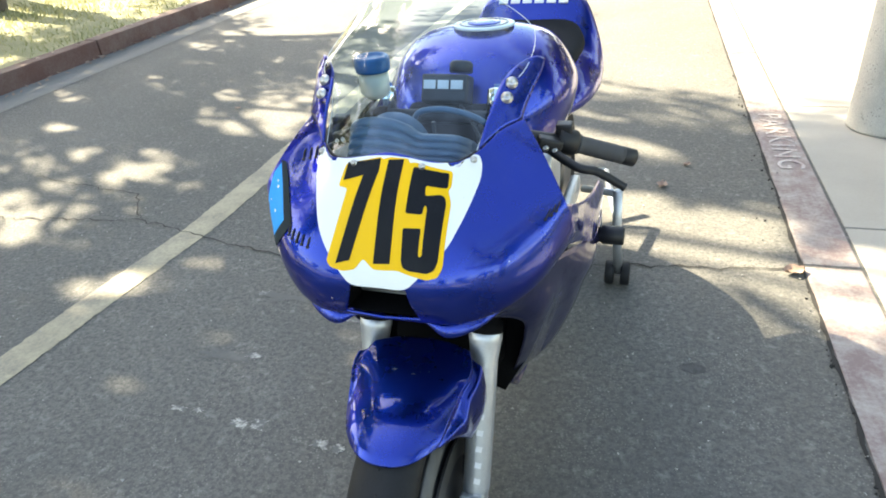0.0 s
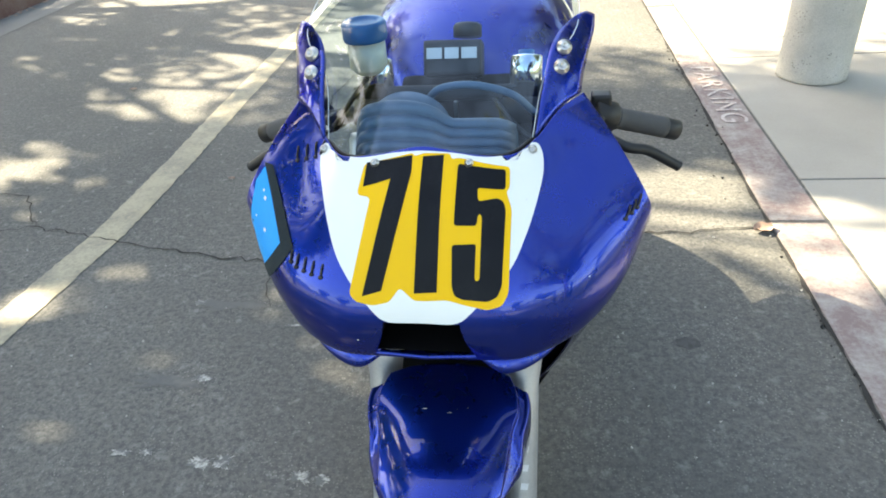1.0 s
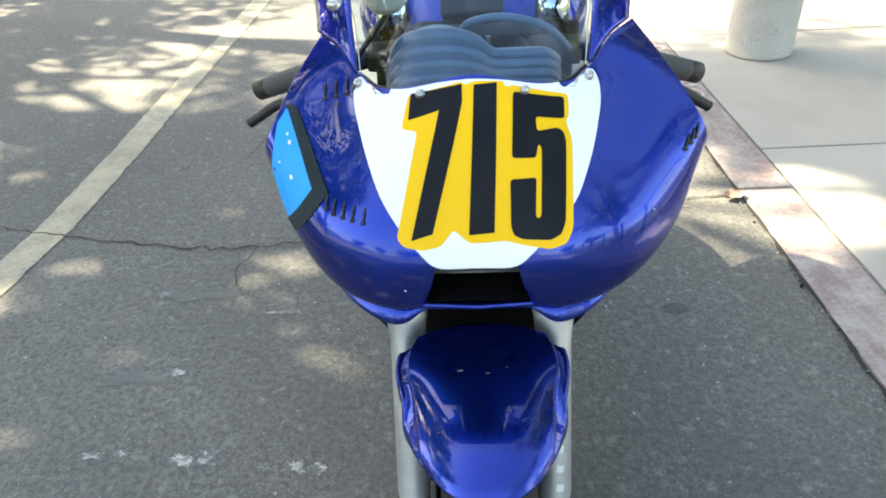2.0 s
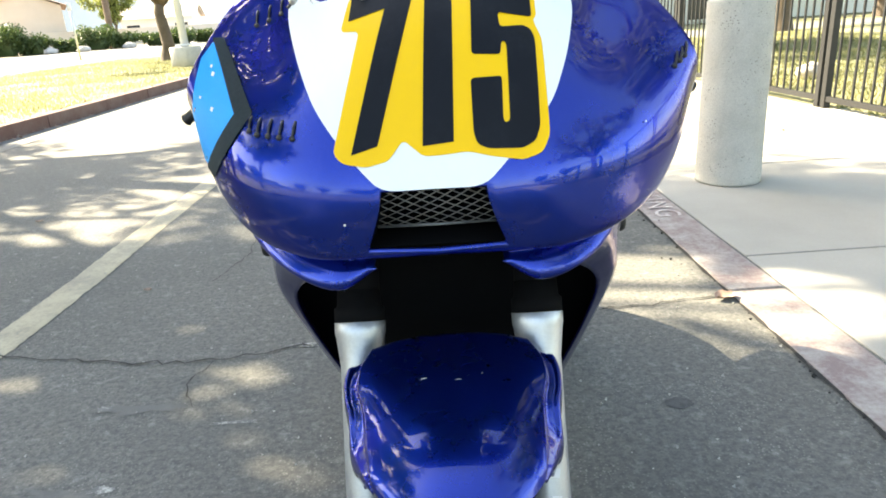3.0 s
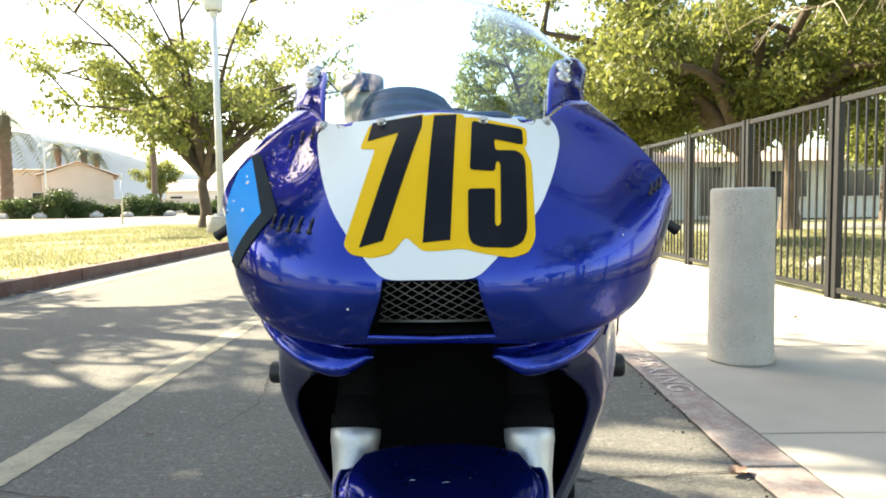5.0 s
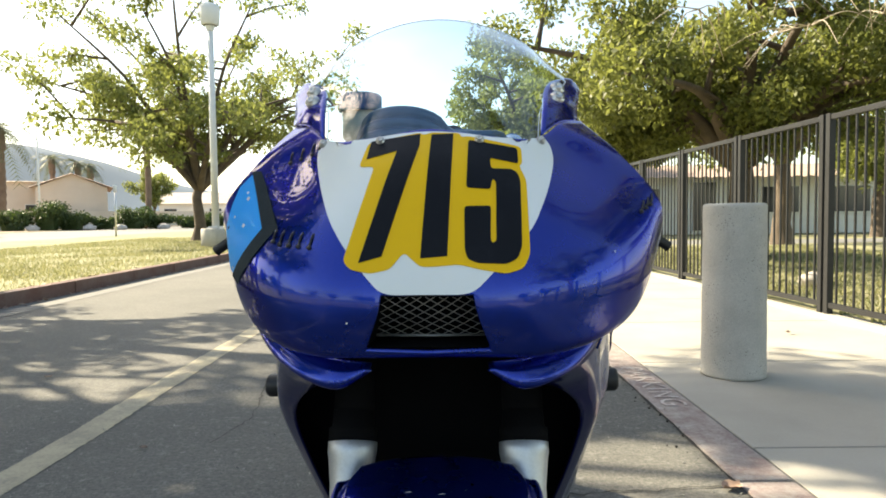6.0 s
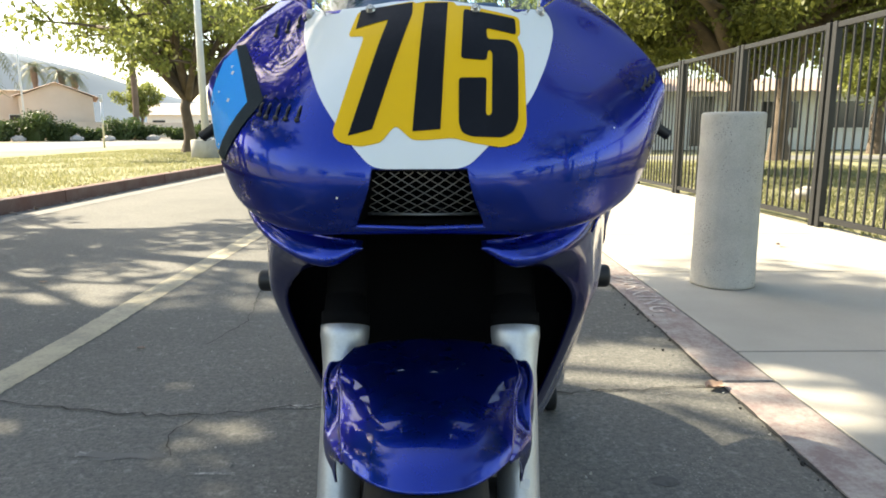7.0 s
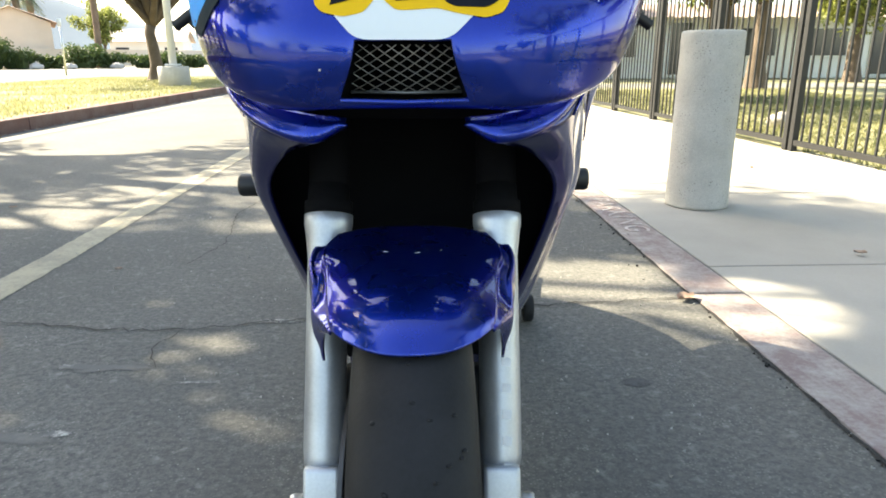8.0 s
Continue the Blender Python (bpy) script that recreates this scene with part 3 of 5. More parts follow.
def along_fence(k):
    a = radians(FENCE_TURN)
    return pose(FENCE_X - math.sin(a) * BAY * k, FENCE_Y + math.cos(a) * BAY * k, 0.0, 0, 0, FENCE_TURN)


def fence_panel(m):
    f = thing("fence_panel", "dark painted steel picket fence bay with square posts", "fence", m, group="fence bays")
    for dy in (0.035, BAY - 0.055):
        part("post", box((0, dy, 0.865), (0.055, 0.055, 1.73), bevel=0.004), FENCE, f, soft=False)
    part("top_rail", box((0, BAY / 2 - 0.01, 1.70), (0.04, BAY - 0.145, 0.045), bevel=0.004), FENCE, f, soft=False)
    part("bottom_rail", box((0, BAY / 2 - 0.01, 0.12), (0.04, BAY - 0.145, 0.045), bevel=0.004), FENCE, f, soft=False)
    data = mesh_of("picket", box((0, 0, 0.91), (0.015, 0.015, 1.54)), FENCE, False)
    for k in range(12):
        ob = new("picket", data)
        ob.parent, ob.location = f, (0, 0.14 + k * 0.1105, 0)
    return f


first = fence_panel(along_fence(0))
for k in list(range(-15, 0)) + list(range(1, 13)):
    copy_thing(first, along_fence(k))
solid("fence_footing", box((0.02, 0, 0.005), (0.16, 50, 0.08), bevel=0.01), CONCRETE, "narrow concrete mow strip under the fence", "footing", along_fence(0), kind="structure", soft=False)


# ---- trees ----
# gaps cut into the verge crowns to place the sun's spots on the lot (x, y, radius)
SUN_GAPS = np.array([(-1.28, 1.29, .13), (-.66, 1.10, .14), (-.90, 1.52, .10), (-1.99, 2.38, .14), (-1.70, 3.08, .11), (-1.61, .92, .2), (-1.42, 1.12, .1), (-2.45, 1.37, .15),
                     (-1.87, 1.89, .08), (-2.30, 1.99, .12), (-1.08, .74, .10), (-1.20, .43, .09), (-.45, 1.42, .08), (-3.4, 2.73, .2), (-2.9, 2.2, .14), (-3.3, 1.5, .16), (-2.6, 3.4, .12),
                     (-1.0, .2, .1), (-.86, 2.2, .07), (-2.2, .6, .12), (1.15, 1.42, .3), (.82, 1.68, .28), (.45, 1.86, .28)])


def leaf_cloud(name, centres, radii, n, size, material, parent, seed, droop=0.3, shape=2.2):
    """Leaves gathered in clumps round the limb ends."""
    r = np.random.default_rng(seed)
    c, rad = np.asarray(centres, float), np.asarray(radii, float)
    pick = r.choice(len(c), n, p=rad ** 2 / (rad ** 2).sum())
    d = r.normal(0, 1, (n, 3))
    d /= np.linalg.norm(d, axis=1)[:, None]
    pos = c[pick] + d * (rad[pick] * r.uniform(0.15, 1.0, n) ** 0.6)[:, None] * np.array([1, 1, 0.75])
    axis = r.normal(0, 1, (n, 3)) + np.array([0, 0, -droop * 3])
    axis /= np.linalg.norm(axis, axis=1)[:, None]
    ln = (size * r.uniform(0.6, 1.3, n))[:, None]
    # drop leaves that would shade the chosen sun spots
    if parent.location.x < -4 and parent.location.y < 12:
        ground = pos + axis * ln * 0.5 + np.array(parent.location)
        ground = ground[:, :2] - np.array(sun_way)[:2] * (ground[:, 2] / sun_way.z)[:, None]
        off = np.linalg.norm(ground[:, None] - SUN_GAPS[None, :, :2], axis=2) - SUN_GAPS[None, :, 2]
        keep = (off.min(axis=1) > r.uniform(-0.03, 0.09, n)) | (r.random(n) < 0.05)
        pos, axis, ln, n = pos[keep], axis[keep], ln[keep], int(keep.sum())
    side = np.cross(axis, r.normal(0, 1, (n, 3)))
    side /= np.linalg.norm(side, axis=1)[:, None]
    w = ln / shape / 2
    v = np.stack([pos, pos + axis * ln * 0.45 + side * w, pos + axis * ln, pos + axis * ln * 0.45 - side * w], 1)
    me = bpy.data.meshes.new(name)
    me.from_pydata(v.reshape(-1, 3), [], np.arange(4 * n).reshape(-1, 4).tolist())
    me.materials.append(material)
    ob = new(name, me)
    ob.parent = parent
    return ob


def tree(x, y, z0, fork, trunk_r, crown, spread, rise, n_leaf, leaf, material, label, seed, limbs=7, lean=0.0, low=0.0, thick=()):
    """A trunk that forks into limbs and branches, with leaf clumps at their ends."""
    r = random.Random(seed)
    t = thing("tree", label, "tree", pose(x, y, z0))
    bm = bmesh.new()
    pts = [Vector((lean * k * 0.25 + 0.05 * math.sin(k * 2.1 + seed), 0.04 * math.cos(k * 1.7 + seed), fork * k / 4)) for k in range(5)]
    tube(bm, [pts[0] - Vector((0, 0, 0.1))] + pts, [trunk_r * 1.5] + [trunk_r * (1.25 if k == 0 else 1 - 0.08 * k) for k in range(5)], 14)
    part("trunk", bm, BARK, t)
    centres, radii = [], []
    top = pts[-1]
    for k in range(limbs):
        a = 2 * math.pi * (k + r.uniform(-0.3, 0.3)) / limbs
        reach, up = spread * r.uniform(0.55, 1.0), rise * r.uniform(0.45, 1.0)
        end = top + Vector((math.cos(a) * reach, math.sin(a) * reach, up + low * r.random()))
        mid = top.lerp(end, 0.5) + Vector((r.uniform(-.2, .2), r.uniform(-.2, .2), 0.12 * rise))
        bm = bmesh.new()
        line = dense([top - Vector((0, 0, 0.25)), top.lerp(mid, 0.5), mid, end], 4)
        tube(bm, line, list(np.linspace(trunk_r * 0.6, trunk_r * 0.1, len(line))), 8)
        for q in range(6):
            s = Vector(line[int(len(line) * (0.35 + 0.1 * q))])
            tip = s + Vector((r.uniform(-1, 1), r.uniform(-1, 1), r.uniform(-0.35, 0.9))) * spread * 0.34
            tube(bm, [s, s.lerp(tip, 0.5) + Vector((0, 0, 0.08)), tip], [trunk_r * 0.22, trunk_r * 0.12, trunk_r * 0.04], 6)
            centres += [tip, s.lerp(tip, 0.6)]
            radii += [crown * r.uniform(0.5, 1.0), crown * r.uniform(0.35, 0.7)]
        part("limb", bm, BARK, t)
        centres.append(end)
        radii.append(crown)
    for cx, cy, cz, cr in thick:
        end = Vector((cx - x, cy - y, cz - z0))
        line = dense([top - Vector((0, 0, 0.2)), top.lerp(end, 0.5) + Vector((0, 0, 0.3)), end], 4)
        part("limb", bar(line, list(np.linspace(trunk_r * 0.5, trunk_r * 0.1, len(line))), 8), BARK, t)
        centres += [end] * 9
        radii += [cr] * 9
    leaf_cloud("crown", centres, radii, n_leaf, leaf, material, t, seed)
    return t


tree(-8.55, 22.3, 0.12, 2.0, 0.21, 0.74, 5.5, 7.3, 27000, 0.185, LEAF, "broad airy green shade tree with forked trunk on the verge", 5, limbs=19, low=-3.2)
tree(5.75, 12.2, 0.02, 2.0, 0.29, 0.7, 4.8, 4.2, 74000, 0.125, LEAF_DARK, "spreading shade tree with thick grey limbs behind the fence", 9, limbs=14, low=-2.0, thick=((3.6, 12.6, 2.7, 0.75), (4.2, 13.6, 2.5, 0.8)))
shade_tree = tree(6.9, 3.9, 0.02, 2.7, 0.27, 0.85, 5.0, 5.2, 60000, 0.16, LEAF_DARK, "wide shade tree beside the fence, twigs hanging over the sidewalk", 17, limbs=11, low=-0.6)
tree(-8.9, 7.4, 0.12, 3.6, 0.2, 0.55, 3.0, 3.0, 9500, 0.15, LEAF_DARK, "verge tree placed to throw dappled shade on the lot", 14, limbs=9)
# unseen young tree added for soft dapples on asphalt and sidewalk
tree(-7.7, 6.25, 0.12, 5.6, 0.14, 0.5, 2.1, 3.2, 10000, 0.15, LEAF, "unseen thin-leaved leaning verge tree, added for soft dapples", 15, limbs=8, lean=2.0)
# thick leaf clumps placed to shade the nose and round the shadow's edge
tree(-7.5, 2.6, 0.12, 3.0, 0.2, 0.55, 2.8, 3.2, 36000, 0.15, LEAF_DARK, "verge tree placed to throw dappled shade on the lot", 21, limbs=10, thick=((-4.75, 2.55, 5.1, 0.62), (-4.81, 3.30, 5.2, 0.4), (-4.96, 3.59, 5.2, 0.4), (-5.18, 3.85, 5.2, 0.4), (-5.44, 4.06, 5.2, 0.4), (-5.74, 4.20, 5.2, 0.4), (-5.75, 3.1, 6.0, 0.75), (-5.1, 2.75, 5.4, 0.65), (-6.7, 4.6, 5.0, 0.8), (-5.6, 4.3, 4.4, 0.65), (-6.4, 3.85, 6.0, 0.45), (-6.0, 3.15, 5.0, 0.5)))
# unseen tree added to keep bright sky out of the nose's reflections
tree(-6.4, 1.4, 0.12, 5.6, 0.19, 0.85, 2.8, 4.6, 15000, 0.2, LEAF_DARK, "unseen tall verge tree, its high crown added to screen the sky", 23, limbs=11, low=-1.2)
# unseen tree added to shade the ground reflected from behind the viewer
tree(-7.2, -2.2, 0.12, 3.4, 0.19, 0.75, 2.9, 3.4, 16000, 0.18, LEAF_DARK, "verge tree placed to throw dappled shade on the lot", 24, limbs=10, low=-0.6)
# unseen tree added so its sparse leaves dapple the sidewalk
tree(-9.4, 5.9, 0.12, 4.6, 0.15, 0.45, 1.6, 1.8, 4800, 0.16, LEAF, "unseen sparse verge tree, added to dapple the sidewalk", 16, limbs=6, thick=((-5.58, 5.11, 6.5, 0.75), (-4.98, 5.8, 6.5, 0.75), (-4.6, 5.1, 6.5, 0.75)))
tree(-10.5, 5.0, 0.12, 3.2, 0.18, 0.55, 2.6, 3.0, 5500, 0.15, LEAF, "verge tree placed to throw dappled shade on the lot", 27, limbs=8)
# unseen tree added to shade the kerb and lay bands on the sidewalk
tree(-12.2, 8.0, 0.12, 9.2, 0.2, 0.25, 1.0, 1.4, 2300, 0.16, LEAF, "unseen tall slender verge tree, added to shade kerb and sidewalk", 26, limbs=3, thick=((-10.39, 9.34, 11.0, 0.22), (-10.19, 9.22, 11.0, 0.22), (-9.94, 9.04, 11.0, 0.26), (-9.64, 8.87, 11.0, 0.26), (-11.10, 7.26, 11.0, 0.17), (-10.98, 7.06, 11.0, 0.22), (-11.04, 6.90, 11.0, 0.28), (-10.94, 6.62, 11.0, 0.34)))
tree(3.4, 27.0, 0.02, 3.0, 0.25, 0.75, 3.8, 5.0, 24000, 0.2, LEAF, "tall light-green tree at the end of the sidewalk", 44, limbs=9, low=-1.6)
tree(-33.7, 76.0, 0.05, 2.2, 0.2, 0.95, 2.5, 5.0, 8000, 0.3, LEAF, "rounded light-green street tree before the houses", 31, limbs=7)
tree(14.5, 21.5, 0.02, 2.2, 0.25, 1.0, 3.4, 2.6, 16000, 0.2, LEAF_DARK, "dark green tree before the low houses", 33, limbs=7, low=-1)
tree(9.0, 17.0, 0.02, 2.4, 0.25, 1.0, 3.8, 3.0, 22000, 0.18, LEAF_DARK, "dense green tree on the lawn behind the fence", 35, limbs=8, low=-0.8)


r_ = random.Random(6)
for k in range(16):
    bm = bmesh.new()
    root = Vector((r_.uniform(2.6, 6.4) - 6.9, r_.uniform(6.4, 8.2) - 3.9, r_.uniform(3.1, 3.7)))
    for q in range(5):
        a0, ln = r_.uniform(0, 6.28), r_.uniform(0.35, 0.9)
        tip = root + Vector((math.cos(a0) * ln, math.sin(a0) * ln, r_.uniform(-0.55, 0.1)))
        mid = root.lerp(tip, 0.5) + Vector((0, 0, r_.uniform(0.05, 0.22)))
        tube(bm, dense([root, mid, tip], 6), list(np.linspace(0.009, 0.003, 13)), 5)
    part("twig_spray", bm, TWIG, shade_tree, "pale bare hanging twigs")


def palm(x, y, z0, h, r0, reach, seed, label):
    rr = random.Random(seed)
    t = thing("palm_tree", label, "palm", pose(x, y, z0))
    n = 26
    part("trunk", bar([(0.02 * h * math.sin(k * 0.12), 0, h * k / n) for k in range(n + 1)], [r0 * (1.25 if k == 0 else 1.0 + 0.12 * (k % 2) + (0.35 if k > n - 6 else 0)) for k in range(n + 1)], 12), PALM_BARK, t)
    for k in range(24):
        a, lift = 2 * math.pi * k / 24 + rr.uniform(-0.1, 0.1), rr.uniform(-0.5, 1.0)
        bm = bmesh.new()
        spine = [Vector((math.cos(a) * reach * s, math.sin(a) * reach * s, h + reach * (lift * s - 0.95 * s * s))) for s in (0, 0.2, 0.4, 0.6, 0.8, 1.0)]
        tube(bm, spine, [0.03, 0.025, 0.02, 0.016, 0.012, 0.005], 4)
        line = [Vector(q) for q in dense(spine, 4)]
        for i in range(2, len(line)):
            d = (line[i] - line[i - 1]).normalized()
            w = d.cross(Vector((0, 0, 1))).normalized()
            for s in (-1, 1):
                tip = line[i] + w * s * reach * 0.22 + d * reach * 0.12 - Vector((0, 0, reach * 0.08))
                bm.faces.new([bm.verts.new(line[i]), bm.verts.new(line[i] + d * reach * 0.03), bm.verts.new(tip)])
        part("frond", bm, LEAF_PALM, t, soft=False)
    return t


palm(-41.3, 60.5, 0.05, 9.4, 0.5, 3.4, 1, "tall palm with rough brown trunk beyond the street")
palm(-50.2, 84.0, 0.05, 8.6, 0.28, 2.4, 2, "slender palm with drooping fronds beyond the street")
palm(-48.0, 86.0, 0.05, 8.3, 0.28, 2.2, 3, "slender palm with drooping fronds beyond the street")
palm(-48.5, 90.0, 0.05, 8.2, 0.3, 1.8, 4, "slender palm rising behind the houses")
palm(-27.3, 60.0, 0.05, 8.6, 0.25, 2.4, 5, "brown-trunked palm rising behind the verge tree")


# ---- lamp poles, sign ----
def lamp_pole(x, y, z0, h, label):
    t = thing("street_lamp", label, "lamp pole", pose(x, y, z0))
    part("pole", bar([(0, 0, 0), (0, 0, h * 0.5), (0, 0, h)], [0.1, 0.085, 0.07], 14), POLE, t)
    part("arm", bar([(0, 0, h - 0.1), (0.5, 0, h + 0.1), (1.1, 0, h + 0.15)], [0.05, 0.04, 0.04], 8), POLE, t)
    part("lamp_head", box((1.4, 0, h + 0.14), (0.7, 0.3, 0.14), bevel=0.03), POLE, t)
    return t


lot_lamp = thing("street_lamp", "white light pole with box lantern on a round concrete footing", "lamp pole", pose(-6.34, 17.6, 0.1))
part("footing", turned([(0.4, -0.1), (0.4, 0.5), (0.38, 0.53), (0.0, 0.53)], 28), BOLLARD, lot_lamp, "round concrete footing")
part("base_plate", box((0, 0, 0.57), (0.32, 0.32, 0.04), bevel=0.006), POLE, lot_lamp)
part("pole", bar([(0, 0, 0.5), (0, 0, 3.2), (0, 0, 5.95)], [0.1, 0.09, 0.08], 14), POLE, lot_lamp)
part("neck", turned([(0.08, 5.9), (0.1, 5.94), (0.11, 6.0), (0.17, 6.06), (0.0, 6.06)], 20), POLE, lot_lamp)
head = part("lamp_head", turned([(0.2, 6.05), (0.245, 6.09), (0.27, 6.38), (0.275, 6.5), (0.25, 6.58), (0.15, 6.64), (0.0, 6.66)], 28), POLE, lot_lamp, "white cylindrical lantern head")
part("lens", turned([(0.19, 6.049), (0.19, 6.045), (0.0, 6.04)], 24), SHADE_GLASS, head, "dark lamp lens")
lamp_pole(-37.2, 60.0, 0.05, 10.5, "thin pale street lamp beyond the street")
sign = thing("sign_post", "thin metal post with a narrow sign at the street edge", "sign", pose(-15.1, 29.6, 0.1))
part("post", bar([(0, 0, -0.05), (0.04, 0, 2.35)], 0.04, 8), STEEL, sign)
part("plate", box((0.04, -0.05, 2.2), (0.16, 0.02, 0.32), bevel=0.004), STEEL, sign)


# ---- houses, walls, hedges ----
def window(name_parent, x, z, w, h, y):
    win = part("window", box((x, y, z), (w + 0.16, 0.08, h + 0.16), bevel=0.01), STUCCO_WHITE, name_parent, "pale window frame", soft=False)
    part("pane", box((x, y - 0.05, z), (w, 0.03, h)), SHADE_GLASS, win, soft=False)
    return win


def house(x, y, z0, w, d, h, roof_h, wall_mat, label, turn=0.0, openings=(), tiles=ROOF):
    t = thing("house", label, "house", pose(x, y, z0, 0, 0, turn))
    part("wall", box((0, 0, h / 2), (w, d, h), bevel=0.03), wall_mat, t, soft=False)
    bm = bmesh.new()
    e, n = 0.6, 26
    for s in (-1, 1):
        rows = []
        for i in range(n + 1):
            u = i / n
            rows.append([(-w / 2 - e + (w + 2 * e) * k / 60, s * (d / 2 + e) * (1 - u), h - 0.1 + roof_h * u + 0.05 * abs(math.sin(math.pi * k / 2)) + 0.03 * (i % 2)) for k in range(61)])
        sheet(bm, rows)
    roof = part("roof", bm, tiles, t, "sun-bleached clay tile roof", soft=False)
    for s in (-1, 1):
        bm = bmesh.new()
        f = [bm.verts.new((s * w / 2, -d / 2, h - 0.05)), bm.verts.new((s * w / 2, d / 2, h - 0.05)), bm.verts.new((s * w / 2, 0, h + roof_h - 0.1))]
        bm.faces.new(f)
        part("gable", bm, wall_mat, t, soft=False)
    for ox, oz, ow, oh in openings:
        window(t, ox, oz, ow, oh, -d / 2 - 0.02)
    return t


house(12.8, 29.5, 0.05, 14, 8, 2.3, 0.78, STUCCO_WHITE, "low pale house with clay tile roof behind the fence", 0, ((-5, 1.3, 1.2, 1.0), (-2.6, 1.1, 0.9, 1.9), (0.4, 1.35, 1.4, 1.0), (3.2, 1.35, 1.4, 1.0), (5.4, 1.1, 0.9, 1.9)))
house(28.5, 28.5, 0.05, 14, 8, 2.3, 0.78, STUCCO_WHITE, "low pale house with clay tile roof behind the fence", 0, ((-5, 1.35, 1.4, 1.0), (-2, 1.1, 0.9, 1.9), (1, 1.35, 1.4, 1.0), (4.4, 1.35, 1.4, 1.0)))
house(-45.8, 81.0, 0.05, 14, 7.2, 4.6, 1.6, STUCCO, "beige gabled house with pale tile roof behind the hedges", -62, (), ROOF)
house(-51.5, 77.0, 0.05, 17, 8, 5.3, 0.25, STUCCO, "long low beige stucco building beyond the street", 28, ((-3, 2, 1.6, 1.2), (3, 2, 1.6, 1.2)), ROOF_PALE)
house(-36.0, 96.0, 0.05, 9, 8, 3.0, 1.7, STUCCO_WHITE, "pale house between the trees", 10, ((-3, 1.6, 1.6, 1.2), (3, 1.6, 1.6, 1.2)), ROOF_PALE)
solid("wall_garden", box((-33.0, 84.0, 0.9), (70, 0.25, 1.9), Euler((0, 0, radians(55))).to_matrix(), bevel=0.02), STUCCO, "beige garden wall along the street", "wall", kind="structure", soft=False)


def hedge(x, y, sx, sy, h, seed):
    r = random.Random(seed)
    t = thing("hedge", "dense clipped green hedge along the street", "hedge", pose(x, y, 0.05), group="hedges")
    part("core", box((0, 0, h * 0.35), (sx * 0.7, sy * 0.6, h * 0.7), bevel=0.1), LEAF_HEDGE, t)
    cs = [(r.uniform(-sx / 2, sx / 2), r.uniform(-sy / 2, sy / 2), h * r.uniform(0.25, 0.75)) for _ in range(26)]
    leaf_cloud("foliage", cs, [h * 0.36] * len(cs), 3200, 0.22, LEAF_HEDGE, t, seed, shape=1.8)
    return t


for k in range(11):
    hedge(-35.5 + k * 1.95 + 0.3 * math.sin(k * 2.3), 53.5 + k * 1.15, 2.1, 1.3, 1.85 + 0.75 * math.sin(k * 1.7) if k < 5 else 1.35 + 0.15 * math.sin(k * 2.9), 50 + k)
for k, (x, y) in enumerate(((-33.5, 53), (-30, 55), (-27.6, 55.5), (-36, 52), (-25, 58))):
    bm = bmesh.new()
    bmesh.ops.create_icosphere(bm, subdivisions=3, radius=0.5)
    for v in bm.verts:
        v.co *= 1 + 0.35 * noise.noise(v.co * 3 + Vector((k, 0, 0)))
        v.co.z *= 0.6
    solid("boulder", bm, ROCK, "pale rounded boulder at the street edge", "rock", pose(x, y, 0.2), group="boulders")

bm = bmesh.new()
bmesh.ops.create_icosphere(bm, subdivisions=3, radius=0.16)
for v in bm.verts:
    v.co *= 1 + 0.35 * noise.noise(v.co * 9)
    v.co.z *= 0.7
solid("stone", bm, ROCK, "pale stone on the lawn behind the fence", "rock", pose(4.3, 7.0, 0.1))

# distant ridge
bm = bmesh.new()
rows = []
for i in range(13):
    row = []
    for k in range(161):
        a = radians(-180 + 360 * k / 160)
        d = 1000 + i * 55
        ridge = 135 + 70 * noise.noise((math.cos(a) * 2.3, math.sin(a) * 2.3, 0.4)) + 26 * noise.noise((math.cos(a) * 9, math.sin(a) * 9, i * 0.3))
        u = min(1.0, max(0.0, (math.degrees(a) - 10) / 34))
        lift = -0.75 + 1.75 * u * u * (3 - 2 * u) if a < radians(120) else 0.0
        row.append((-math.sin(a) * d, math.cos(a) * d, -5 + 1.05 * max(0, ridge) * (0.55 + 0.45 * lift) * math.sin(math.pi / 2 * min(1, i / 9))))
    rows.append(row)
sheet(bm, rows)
solid("backdrop", bm, HILL, "mountain ridge on the horizon, blue haze put into its colour", "mountains", kind="structure")

# trees across the lot behind the viewer, to close the place
for k, (x, y, s) in enumerate(((-16, -34, 1.0), (-5, -42, 1.2), (9, -38, 1.0), (20, -30, 1.1), (-28, -28, 1.0))):
    tree(x, y, 0, 2.6 * s, 0.3, 1.5 * s, 3.6 * s, 4.2 * s, 7000, 0.42, LEAF_DARK, "green tree across the lot", 70 + k, limbs=6)

tree(5.4, -4.6, 0.02, 2.7, 0.26, 0.6, 4.6, 3.6, 9000, 0.16, LEAF_DARK, "thin-leaved tree with bare branches over the sidewalk behind the viewer", 61, limbs=11, low=-0.5)

# unseen row added across the road to darken what the nose reflects
for k, y in enumerate((-8, 1, 10, 19, 28, 37)):
    tree(-34.0 - 1.5 * (k % 2), y, 0.05, 2.4, 0.3, 1.7, 3.9, 5.5, 8000, 0.5, LEAF_DARK, "unseen dense street tree across the road, added to darken reflections", 90 + k, limbs=7, low=-1.0)

# ---- the racing motorcycle ----
from mathutils.bvhtree import BVHTree

bike = thing("motorcycle", "blue race motorcycle with white number panel on a rear stand", "motorcycle", pose(-0.004, 0, 0, 0, 0, -1.7))

